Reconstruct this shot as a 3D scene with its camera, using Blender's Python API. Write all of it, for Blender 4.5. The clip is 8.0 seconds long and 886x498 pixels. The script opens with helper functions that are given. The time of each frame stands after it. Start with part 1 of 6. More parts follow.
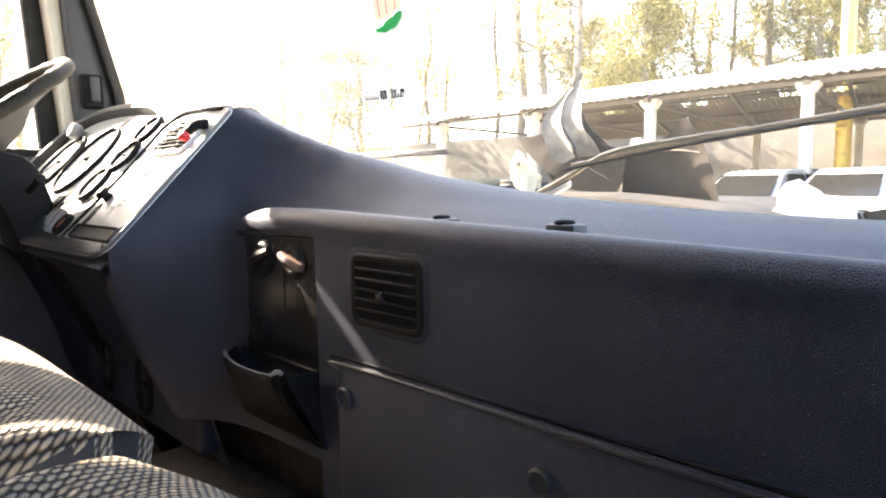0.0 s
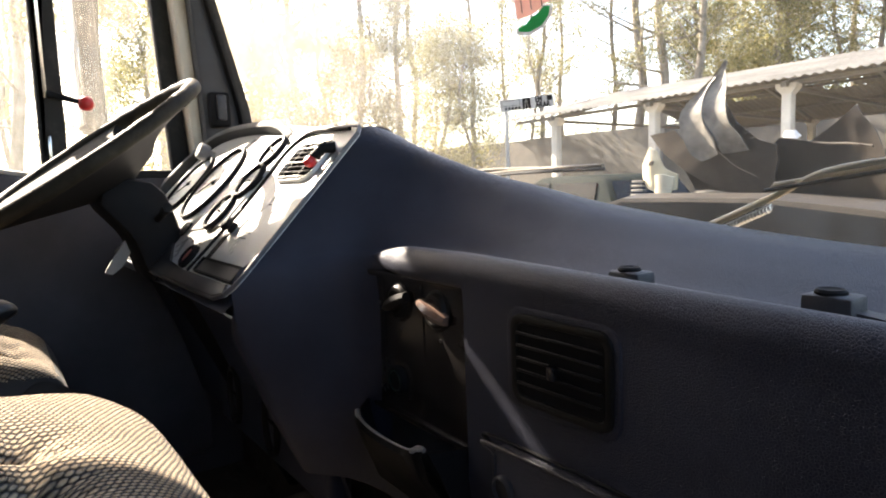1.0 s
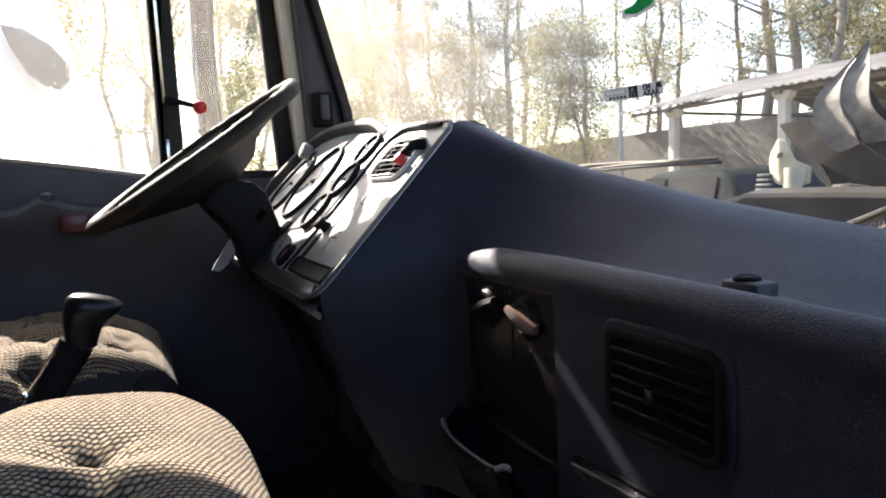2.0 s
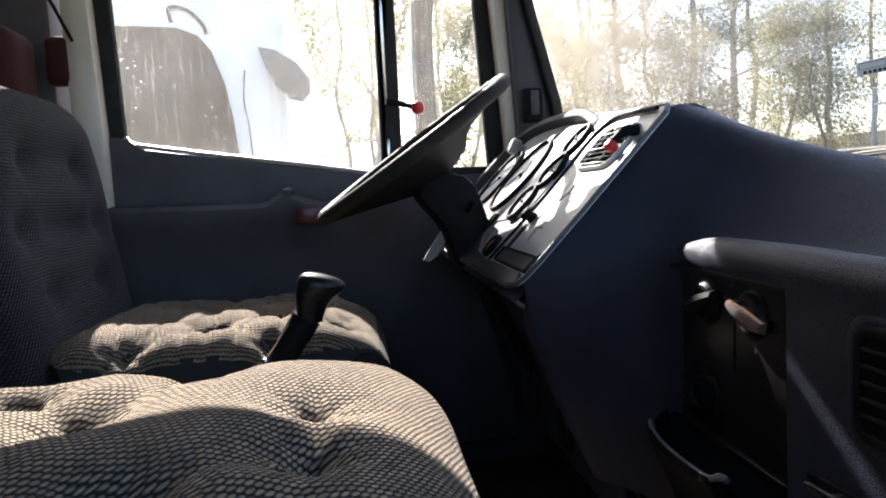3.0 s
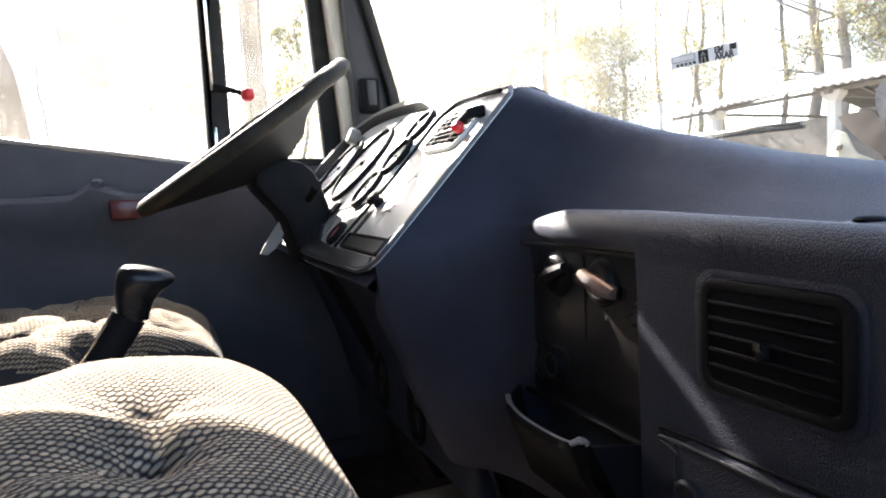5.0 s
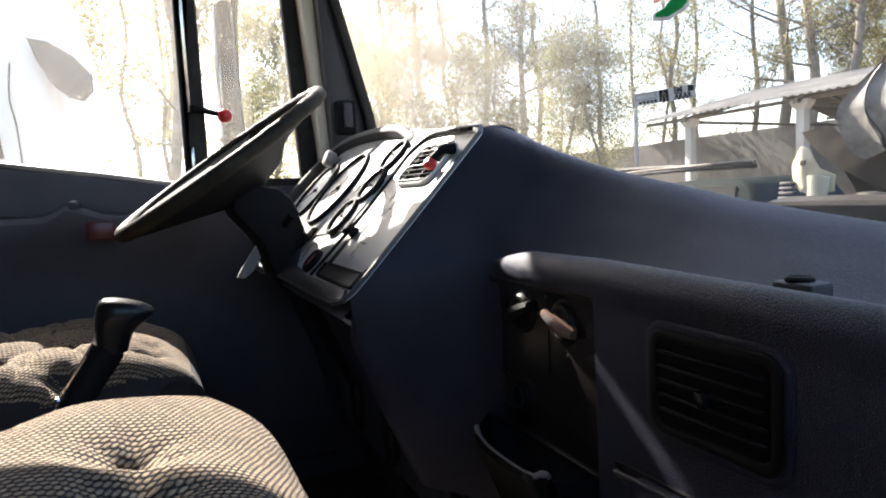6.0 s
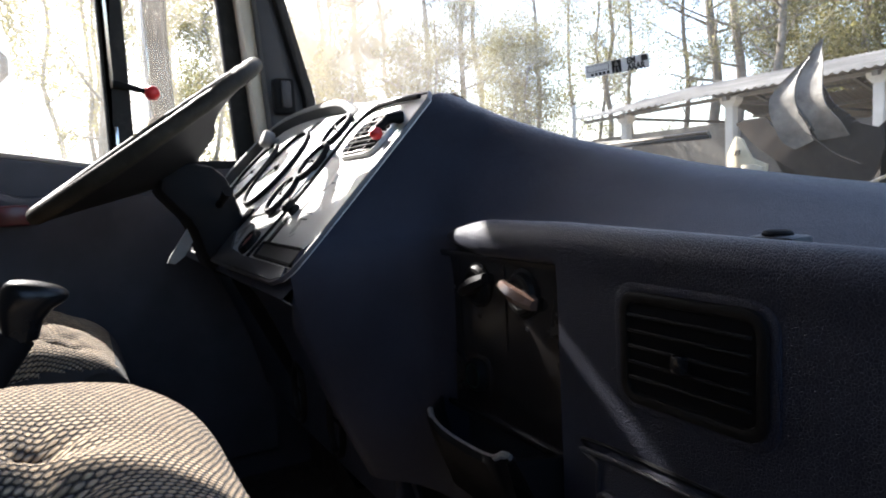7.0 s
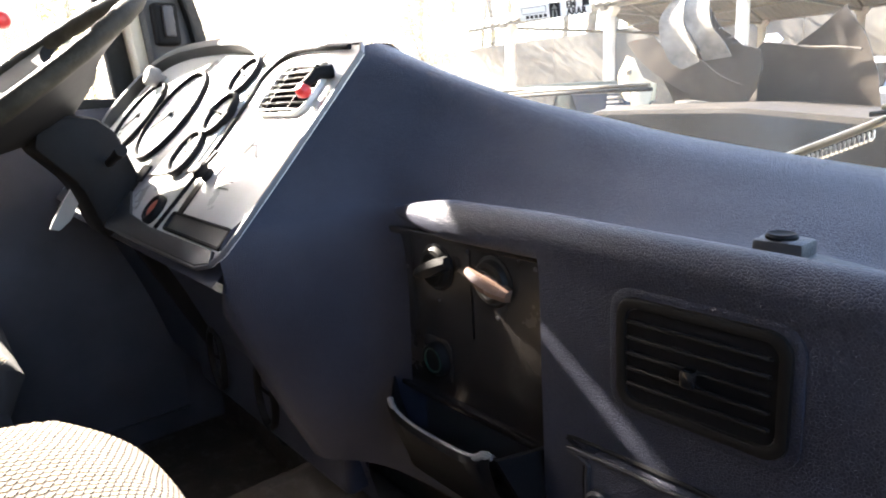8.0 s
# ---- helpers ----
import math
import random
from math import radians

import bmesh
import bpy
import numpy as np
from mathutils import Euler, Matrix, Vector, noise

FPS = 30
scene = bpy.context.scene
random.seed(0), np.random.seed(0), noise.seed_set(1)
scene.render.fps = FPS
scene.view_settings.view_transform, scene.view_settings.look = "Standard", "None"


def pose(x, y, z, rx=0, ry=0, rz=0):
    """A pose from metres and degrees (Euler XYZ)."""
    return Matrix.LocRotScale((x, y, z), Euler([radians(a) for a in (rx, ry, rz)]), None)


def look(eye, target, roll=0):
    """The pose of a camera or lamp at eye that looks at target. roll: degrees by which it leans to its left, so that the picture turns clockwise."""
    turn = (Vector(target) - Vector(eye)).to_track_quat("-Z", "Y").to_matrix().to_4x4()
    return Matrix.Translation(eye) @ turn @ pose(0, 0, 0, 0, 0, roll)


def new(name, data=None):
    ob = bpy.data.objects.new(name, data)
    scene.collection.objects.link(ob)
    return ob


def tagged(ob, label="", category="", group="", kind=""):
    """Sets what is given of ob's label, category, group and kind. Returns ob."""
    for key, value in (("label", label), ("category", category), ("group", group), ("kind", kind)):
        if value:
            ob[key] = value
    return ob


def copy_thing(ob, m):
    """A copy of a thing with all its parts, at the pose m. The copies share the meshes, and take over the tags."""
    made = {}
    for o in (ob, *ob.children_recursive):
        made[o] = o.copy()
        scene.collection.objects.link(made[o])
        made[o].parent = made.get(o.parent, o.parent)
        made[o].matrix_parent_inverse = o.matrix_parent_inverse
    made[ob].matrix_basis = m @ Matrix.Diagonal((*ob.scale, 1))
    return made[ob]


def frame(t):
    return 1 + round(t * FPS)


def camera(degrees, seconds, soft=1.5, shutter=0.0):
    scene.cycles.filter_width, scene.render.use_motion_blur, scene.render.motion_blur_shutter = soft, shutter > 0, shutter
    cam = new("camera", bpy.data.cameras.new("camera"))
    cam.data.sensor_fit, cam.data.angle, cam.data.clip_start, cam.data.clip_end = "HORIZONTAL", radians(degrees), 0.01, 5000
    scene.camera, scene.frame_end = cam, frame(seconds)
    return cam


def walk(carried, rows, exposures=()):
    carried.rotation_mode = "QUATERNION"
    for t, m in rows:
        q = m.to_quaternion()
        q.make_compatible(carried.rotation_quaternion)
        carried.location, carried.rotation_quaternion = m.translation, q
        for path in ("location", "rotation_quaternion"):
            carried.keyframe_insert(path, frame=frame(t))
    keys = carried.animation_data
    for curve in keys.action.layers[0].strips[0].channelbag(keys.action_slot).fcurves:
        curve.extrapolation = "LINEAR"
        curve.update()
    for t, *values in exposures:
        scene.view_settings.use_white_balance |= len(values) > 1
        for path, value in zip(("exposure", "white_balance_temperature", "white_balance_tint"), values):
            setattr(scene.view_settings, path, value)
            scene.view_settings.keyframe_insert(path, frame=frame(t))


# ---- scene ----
cam = camera(68.6, 8.0, soft=2.0)
PATH = [
    (0, (0.734, 0.007, 1.926), (-0.675, 1.411, 1.715), -0.8),
    (0.5, (0.632, 0.0, 1.976), (-0.861, 1.311, 1.75), -1.6),
    (1, (0.591, 0.066, 1.966), (-1.04, 1.204, 1.752), -2.2),
    (1.2, (0.596, 0.041, 1.98), (-1.033, 1.18, 1.754), -2.0),
    (2.3, (0.553, 0.123, 1.959), (-1.329, 0.773, 1.769), -2.9),
    (2.5, (0.552, 0.123, 1.956), (-1.373, 0.632, 1.778), -2.7),
    (3, (0.554, 0.111, 1.947), (-1.423, 0.358, 1.78), -3.0),
    (3.5, (0.543, 0.144, 1.919), (-1.41, 0.537, 1.75), -2.9),
    (4, (0.516, 0.135, 1.903), (-1.372, 0.774, 1.731), -2.8),
    (4.5, (0.512, 0.109, 1.914), (-1.335, 0.851, 1.724), -3.2),
    (5.8, (0.544, 0.091, 1.943), (-1.301, 0.847, 1.783), -2.9),
    (6, (0.549, 0.092, 1.959), (-1.271, 0.902, 1.784), -3.0),
    (6.5, (0.555, 0.107, 1.972), (-1.227, 0.997, 1.793), -2.9),
    (7, (0.504, 0.103, 1.929), (-1.235, 1.07, 1.734), -3.1),
    (7.5, (0.468, 0.131, 1.997), (-1.2, 1.187, 1.678), -2.8),
    (8, (0.419, 0.085, 1.989), (-1.097, 1.299, 1.509), -3.8),
]
walk(cam, [(t, look(eye, target, roll)) for t, eye, target, roll in PATH],
     ((0, 4.4, 7400, 14), (0.4, 3.57, 7900, 14), (1, 3.1, 7200, 14), (2.3, 2.5, 6400, 14), (3, 2.42, 6100, 14), (3.5, 2.6, 6100, 14), (4, 3.17, 6300, 13), (4.5, 3.8, 6400, 13), (5.8, 2.78, 6400, 13), (6.5, 2.22, 6200, 13), (7, 2.6, 6100, 13), (7.5, 3.7, 6300, 13), (8, 4.33, 6700, 13)))

# ---------------------------------------------------------------- light
SUN_EL, SUN_AZ = radians(37.1), radians(10.5)      # height of the sun; how far its light runs forward while crossing the cab
sun = new("sun", bpy.data.lights.new("sun", "SUN"))
sun.data.energy, sun.data.angle, sun.data.color = 5.0, radians(0.5), (1.0, 0.93, 0.82)
SUN_DIR = Vector((math.cos(SUN_EL) * math.cos(SUN_AZ), math.cos(SUN_EL) * math.sin(SUN_AZ), -math.sin(SUN_EL)))
sun.matrix_world = Matrix.Translation((-6, 0, 8)) @ SUN_DIR.to_track_quat("-Z", "Y").to_matrix().to_4x4()
world = bpy.data.worlds.new("sky")
scene.world = world
world.use_nodes = True
sky = world.node_tree.nodes.new("ShaderNodeTexSky")
sky.sky_type, sky.sun_disc = "NISHITA", False
sky.sun_elevation, sky.sun_rotation = SUN_EL, math.atan2(-SUN_DIR.x, -SUN_DIR.y)
sky.dust_density, sky.air_density = 2.0, 1.0
world.node_tree.links.new(sky.outputs[0], world.node_tree.nodes["Background"].inputs[0])
world.node_tree.nodes["Background"].inputs[1].default_value = 0.10


# ---------------------------------------------------------------- materials
def nodes_of(name):
    m = bpy.data.materials.new(name)
    m.use_nodes = True
    return m, m.node_tree.nodes, m.node_tree.links


def node(ns, kind, **values):
    n = ns.new("ShaderNode" + kind)
    for k, v in values.items():
        n.inputs[k.replace("_", " ")].default_value = v
    return n


def coords(ns, ls, space="Object"):
    return ns.new("ShaderNodeTexCoord").outputs[space]


def surface(name, color, rough=0.5, metal=0.0, vary=0.25, scale=8.0, grain=120.0, bump=0.15, depth=0.001, dust=0.0, spec=0.5, piece=0.0):
    """Paint, plastic, metal or stone: colour broken up at two scales, worn gloss and fine relief."""
    m, ns, ls = nodes_of(name)
    b = ns["Principled BSDF"]
    c = coords(ns, ls)
    big = node(ns, "TexNoise", Scale=scale, Detail=5.0, Roughness=0.6)
    small = node(ns, "TexNoise", Scale=grain, Detail=3.0, Roughness=0.6)
    ls.new(c, big.inputs["Vector"]), ls.new(c, small.inputs["Vector"])
    ramp = ns.new("ShaderNodeMapRange")
    ramp.inputs["From Min"].default_value, ramp.inputs["From Max"].default_value = 0.3, 0.7
    ramp.inputs["To Min"].default_value, ramp.inputs["To Max"].default_value = 1 - vary, 1 + vary
    ls.new(big.outputs["Fac"], ramp.inputs["Value"])
    value = ramp.outputs[0]
    if piece:
        info = ns.new("ShaderNodeObjectInfo")
        r2 = ns.new("ShaderNodeMapRange")
        r2.inputs["To Min"].default_value, r2.inputs["To Max"].default_value = 1 - piece, 1 + piece
        ls.new(info.outputs["Random"], r2.inputs["Value"])
        mul = ns.new("ShaderNodeMath")
        mul.operation = "MULTIPLY"
        ls.new(value, mul.inputs[0]), ls.new(r2.outputs[0], mul.inputs[1])
        value = mul.outputs[0]
    tint = ns.new("ShaderNodeVectorMath")
    tint.operation = "SCALE"
    tint.inputs[0].default_value = color
    ls.new(value, tint.inputs["Scale"])
    out = tint.outputs[0]
    if dust:
        d = node(ns, "TexNoise", Scale=scale * 2.7, Detail=8.0, Roughness=0.75)
        ls.new(c, d.inputs["Vector"])
        dr = ns.new("ShaderNodeMapRange")
        dr.inputs["From Min"].default_value, dr.inputs["From Max"].default_value = 0.5, 0.8
        dr.inputs["To Max"].default_value = dust
        ls.new(d.outputs["Fac"], dr.inputs["Value"])
        mx = ns.new("ShaderNodeMix")
        mx.data_type = "RGBA"
        ls.new(dr.outputs[0], mx.inputs["Factor"])
        ls.new(out, mx.inputs[6])
        mx.inputs[7].default_value = (0.3, 0.27, 0.22, 1)
        out = mx.outputs[2]
    ls.new(out, b.inputs["Base Color"])
    rr = ns.new("ShaderNodeMapRange")
    rr.inputs["To Min"].default_value, rr.inputs["To Max"].default_value = max(0.03, rough - 0.12), min(1, rough + 0.12)
    ls.new(big.outputs["Fac"], rr.inputs["Value"])
    ls.new(rr.outputs[0], b.inputs["Roughness"])
    b.inputs["Metallic"].default_value = metal
    b.inputs["Specular IOR Level"].default_value = spec
    if bump:
        bp = node(ns, "Bump", Strength=bump, Distance=depth)
        ls.new(small.outputs["Fac"], bp.inputs["Height"])
        ls.new(bp.outputs[0], b.inputs["Normal"])
    return m


def vinyl(name, color, rough=0.42, cell=480.0, strength=0.7, spec=0.3):
    """Moulded plastic with a leather grain, rubbed and a little dusty."""
    m, ns, ls = nodes_of(name)
    b = ns["Principled BSDF"]
    c = coords(ns, ls)
    cells = node(ns, "TexVoronoi", Scale=cell)
    cells.feature = "DISTANCE_TO_EDGE"
    big = node(ns, "TexNoise", Scale=5.0, Detail=6.0, Roughness=0.65)
    for n in (cells, big):
        ls.new(c, n.inputs["Vector"])
    mx = ns.new("ShaderNodeMix")
    mx.data_type = "RGBA"
    mx.inputs[6].default_value = (*color, 1)
    mx.inputs[7].default_value = (*[v * 1.5 + 0.006 for v in color], 1)
    mr = ns.new("ShaderNodeMapRange")
    mr.inputs["From Min"].default_value, mr.inputs["From Max"].default_value = 0.4, 0.75
    ls.new(big.outputs["Fac"], mr.inputs["Value"])
    ls.new(mr.outputs[0], mx.inputs["Factor"])
    ls.new(mx.outputs[2], b.inputs["Base Color"])
    rr = ns.new("ShaderNodeMapRange")
    rr.inputs["To Min"].default_value, rr.inputs["To Max"].default_value = rough - 0.1, rough + 0.14
    ls.new(big.outputs["Fac"], rr.inputs["Value"])
    ls.new(rr.outputs[0], b.inputs["Roughness"])
    b.inputs["Specular IOR Level"].default_value = spec
    h = ns.new("ShaderNodeMapRange")
    h.inputs["From Max"].default_value = 0.18
    ls.new(cells.outputs["Distance"], h.inputs["Value"])
    bp = node(ns, "Bump", Strength=strength, Distance=0.0004)
    ls.new(h.outputs[0], bp.inputs["Height"])
    ls.new(bp.outputs[0], b.inputs["Normal"])
    return m


def woven(name, light, dark):
    """Knotted seat cloth: staggered pale knots over a dark ground, under a centimetre apart."""
    m, ns, ls = nodes_of(name)
    b = ns["Principled BSDF"]
    c = ns.new("ShaderNodeUVMap").outputs[0]

    def calc(op, x, y=None, z=None):
        n = ns.new("ShaderNodeMath")
        n.operation = op
        for k, v in enumerate((x, y, z)):
            if v is None:
                continue
            if isinstance(v, (int, float)):
                n.inputs[k].default_value = v
            else:
                ls.new(v, n.inputs[k])
        return n.outputs[0]
    warp = node(ns, "TexNoise", Scale=25.0, Detail=2.0)
    ls.new(c, warp.inputs["Vector"])
    sc = ns.new("ShaderNodeVectorMath")
    sc.operation = "MULTIPLY_ADD"
    sc.inputs[1].default_value = (0.006, 0.006, 0)
    ls.new(warp.outputs["Color"], sc.inputs[0]), ls.new(c, sc.inputs[2])
    sep = ns.new("ShaderNodeSeparateXYZ")
    ls.new(sc.outputs[0], sep.inputs[0])
    v = calc("MULTIPLY", sep.outputs[0], 1 / 0.0054)
    row = calc("FLOOR", v)
    u = calc("ADD", calc("MULTIPLY", sep.outputs[1], 1 / 0.0062), calc("MULTIPLY", calc("MODULO", row, 2.0), 0.5))
    fu = calc("SUBTRACT", calc("FRACT", u), 0.5)
    fv = calc("SUBTRACT", calc("FRACT", v), 0.5)
    tw = calc("ADD", fv, calc("MULTIPLY", fu, 0.3))
    d = calc("SQRT", calc("ADD", calc("MULTIPLY", fu, fu), calc("MULTIPLY", calc("MULTIPLY", tw, tw), 1.2)))
    h = ns.new("ShaderNodeMapRange")
    h.interpolation_type = "SMOOTHSTEP"
    h.inputs["From Min"].default_value, h.inputs["From Max"].default_value = 0.56, 0.25
    ls.new(d, h.inputs["Value"])
    cell = ns.new("ShaderNodeCombineXYZ")
    ls.new(calc("FLOOR", u), cell.inputs[0]), ls.new(row, cell.inputs[1])
    rnd = ns.new("ShaderNodeTexWhiteNoise")
    ls.new(cell.outputs[0], rnd.inputs["Vector"])
    fuzz = node(ns, "TexNoise", Scale=900.0, Detail=3.0, Roughness=0.7)
    stain = node(ns, "TexNoise", Scale=7.0, Detail=5.0)
    ls.new(c, fuzz.inputs["Vector"]), ls.new(c, stain.inputs["Vector"])
    tone = calc("MULTIPLY", calc("MULTIPLY_ADD", rnd.outputs["Value"], 0.4, 0.75), calc("MULTIPLY_ADD", stain.outputs["Fac"], -0.7, 1.35))
    tone = calc("MULTIPLY", tone, calc("MULTIPLY_ADD", fuzz.outputs["Fac"], 0.7, 0.65))
    mx = ns.new("ShaderNodeMix")
    mx.data_type = "RGBA"
    mx.inputs[6].default_value, mx.inputs[7].default_value = (*dark, 1), (*light, 1)
    ls.new(h.outputs[0], mx.inputs["Factor"])
    tint = ns.new("ShaderNodeVectorMath")
    tint.operation = "SCALE"
    ls.new(mx.outputs[2], tint.inputs[0]), ls.new(tone, tint.inputs["Scale"])
    ls.new(tint.outputs[0], b.inputs["Base Color"])
    b.inputs["Roughness"].default_value = 0.95
    b.inputs["Specular IOR Level"].default_value = 0.15
    b.inputs["Sheen Weight"].default_value = 0.1
    bp = node(ns, "Bump", Strength=1.0, Distance=0.0036)
    ls.new(calc("MULTIPLY_ADD", fuzz.outputs["Fac"], 0.15, h.outputs[0]), bp.inputs["Height"])
    ls.new(bp.outputs[0], b.inputs["Normal"])
    return m


def dusty_glass(name, film, streak=0.0, tone=(0.85, 0.8, 0.7), shine=0.3, side=0.0):
    """Thin clear glass with a film of dust that catches the sun; side grades the film as uneven glare."""
    m, ns, ls = nodes_of(name)
    ns.remove(ns["Principled BSDF"])
    out = ns["Material Output"]
    clear = ns.new("ShaderNodeBsdfTransparent")
    clear.inputs[0].default_value = (0.97, 0.98, 0.97, 1)
    gloss = ns.new("ShaderNodeBsdfGlossy")
    gloss.inputs["Roughness"].default_value = 0.02
    fres = ns.new("ShaderNodeFresnel")
    fres.inputs[0].default_value = 1.45
    half = ns.new("ShaderNodeMath")
    half.operation = "MULTIPLY"
    half.inputs[1].default_value = shine
    ls.new(fres.outputs[0], half.inputs[0])
    pane = ns.new("ShaderNodeMixShader")
    ls.new(half.outputs[0], pane.inputs[0]), ls.new(clear.outputs[0], pane.inputs[1]), ls.new(gloss.outputs[0], pane.inputs[2])
    dirt = ns.new("ShaderNodeBsdfTranslucent")
    dirt.inputs[0].default_value = (*tone, 1)
    c = coords(ns, ls)
    big = node(ns, "TexNoise", Scale=3.0, Detail=8.0, Roughness=0.7)
    ls.new(c, big.inputs["Vector"])
    mr = ns.new("ShaderNodeMapRange")
    mr.inputs["From Min"].default_value, mr.inputs["From Max"].default_value = 0.3, 0.8
    mr.inputs["To Min"].default_value, mr.inputs["To Max"].default_value = film * 0.6, film * 1.6
    ls.new(big.outputs["Fac"], mr.inputs["Value"])
    amount = mr.outputs[0]
    if streak:
        mp = ns.new("ShaderNodeMapping")
        mp.inputs["Scale"].default_value = (1, 90, 6)
        ls.new(c, mp.inputs[0])
        st = node(ns, "TexNoise", Scale=1.0, Detail=4.0, Roughness=0.8)
        ls.new(mp.outputs[0], st.inputs["Vector"])
        sr = ns.new("ShaderNodeMapRange")
        sr.inputs["From Min"].default_value, sr.inputs["From Max"].default_value = 0.55, 0.8
        sr.inputs["To Max"].default_value = streak
        ls.new(st.outputs["Fac"], sr.inputs["Value"])
        sm = ns.new("ShaderNodeMath")
        ls.new(amount, sm.inputs[0]), ls.new(sr.outputs[0], sm.inputs[1])
        amount = sm.outputs[0]
        # dried drops
        dv = node(ns, "TexVoronoi", Scale=55.0)
        ls.new(c, dv.inputs["Vector"])
        dd = ns.new("ShaderNodeMapRange")
        dd.inputs["From Min"].default_value, dd.inputs["From Max"].default_value = 0.16, 0.06
        dd.inputs["To Max"].default_value = 0.30
        ls.new(dv.outputs["Distance"], dd.inputs["Value"])
        where = node(ns, "TexNoise", Scale=9.0, Detail=3.0)
        ls.new(c, where.inputs["Vector"])
        dw = ns.new("ShaderNodeMapRange")
        dw.inputs["From Min"].default_value, dw.inputs["From Max"].default_value = 0.48, 0.62
        ls.new(where.outputs["Fac"], dw.inputs["Value"])
        dm = ns.new("ShaderNodeMath")
        dm.operation = "MULTIPLY"
        ls.new(dd.outputs[0], dm.inputs[0]), ls.new(dw.outputs[0], dm.inputs[1])
        da = ns.new("ShaderNodeMath")
        ls.new(amount, da.inputs[0]), ls.new(dm.outputs[0], da.inputs[1])
        amount = da.outputs[0]
    if side:
        # glare painted into the film: denser towards the driver's corner
        sx = ns.new("ShaderNodeSeparateXYZ")
        ls.new(c, sx.inputs[0])
        gr = ns.new("ShaderNodeMapRange")
        gr.interpolation_type = "SMOOTHSTEP"
        gr.inputs["From Min"].default_value, gr.inputs["From Max"].default_value = -0.7, 0.20
        gr.inputs["To Min"].default_value, gr.inputs["To Max"].default_value = 1 + side, 1 - side
        ls.new(sx.outputs[0], gr.inputs["Value"])
        # and the same painted haze thins out low down
        gz = ns.new("ShaderNodeMapRange")
        gz.inputs["From Min"].default_value, gz.inputs["From Max"].default_value = 1.93, 2.2
        gz.inputs["To Min"].default_value, gz.inputs["To Max"].default_value = 0.5, 1.35
        ls.new(sx.outputs[2], gz.inputs["Value"])
        for grade in (gr, gz):
            pr = ns.new("ShaderNodeMath")
            pr.operation = "MULTIPLY"
            ls.new(amount, pr.inputs[0]), ls.new(grade.outputs[0], pr.inputs[1])
            amount = pr.outputs[0]
    mix = ns.new("ShaderNodeMixShader")
    ls.new(amount, mix.inputs[0]), ls.new(pane.outputs[0], mix.inputs[1]), ls.new(dirt.outputs[0], mix.inputs[2])
    ls.new(mix.outputs[0], out.inputs["Surface"])
    return m


def leafy(name, color):
    m, ns, ls = nodes_of(name)
    out = ns["Material Output"]
    b = ns["Principled BSDF"]
    geo = ns.new("ShaderNodeNewGeometry")
    mr = ns.new("ShaderNodeMapRange")
    mr.inputs["To Min"].default_value, mr.inputs["To Max"].default_value = 0.55, 1.5
    ls.new(geo.outputs["Random Per Island"], mr.inputs["Value"])
    tint = ns.new("ShaderNodeVectorMath")
    tint.operation = "SCALE"
    tint.inputs[0].default_value = color
    ls.new(mr.outputs[0], tint.inputs["Scale"])
    ls.new(tint.outputs[0], b.inputs["Base Color"])
    b.inputs["Roughness"].default_value = 0.55
    tr = ns.new("ShaderNodeBsdfTranslucent")
    warm = ns.new("ShaderNodeVectorMath")
    warm.operation = "MULTIPLY"
    warm.inputs[1].default_value = (1.3, 1.35, 0.95)
    ls.new(tint.outputs[0], warm.inputs[0]), ls.new(warm.outputs[0], tr.inputs[0])
    mix = ns.new("ShaderNodeMixShader")
    mix.inputs[0].default_value = 0.45
    ls.new(b.outputs[0], mix.inputs[1]), ls.new(tr.outputs[0], mix.inputs[2])
    ls.new(mix.outputs[0], out.inputs["Surface"])
    return m


NAVY = vinyl("navy_vinyl", (0.0190, 0.0210, 0.0320), 0.40, spec=0.24)
CHARCOAL = vinyl("charcoal_plastic", (0.024, 0.024, 0.027), 0.42, 500, 0.3, 0.3)
BLACK = surface("black_plastic", (0.0085, 0.0085, 0.0092), 0.55, vary=0.3, grain=400, bump=0.1, depth=0.0003, spec=0.05)
GLOSSY = surface("polished_black_plastic", (0.014, 0.0125, 0.012), 0.25, vary=0.25, grain=300, bump=0.03, depth=0.0002, spec=0.4)
RUBBER = surface("black_rubber", (0.011, 0.011, 0.011), 0.75, grain=300, bump=0.2, depth=0.0004, dust=0.08, spec=0.3)
GREY = surface("grey_plastic", (0.46, 0.46, 0.45), 0.3, vary=0.12, scale=10, grain=500, bump=0.06, depth=0.0003, dust=0.15)
DIAL = surface("dial_face", (0.52, 0.53, 0.54), 0.3, vary=0.12, bump=0.0)
LENS = surface("dial_lens", (0.5, 0.52, 0.55), 0.05, vary=0.05, bump=0.0)
CREAM = surface("cream_cab_paint", (0.52, 0.47, 0.38), 0.38, vary=0.12, scale=5, grain=60, bump=0.05, dust=0.35)
RED = surface("red_plastic", (0.42, 0.012, 0.014), 0.35, vary=0.15, bump=0.05)
REDCLOTH = surface("red_cloth", (0.042, 0.005, 0.005), 0.9, vary=0.3, grain=500, bump=0.5)
CHROME = surface("scuffed_chrome", (0.62, 0.6, 0.57), 0.2, 1.0, vary=0.1, bump=0.05)
BARE = surface("bare_metal", (0.45, 0.44, 0.42), 0.35, 0.9, vary=0.2, bump=0.1)


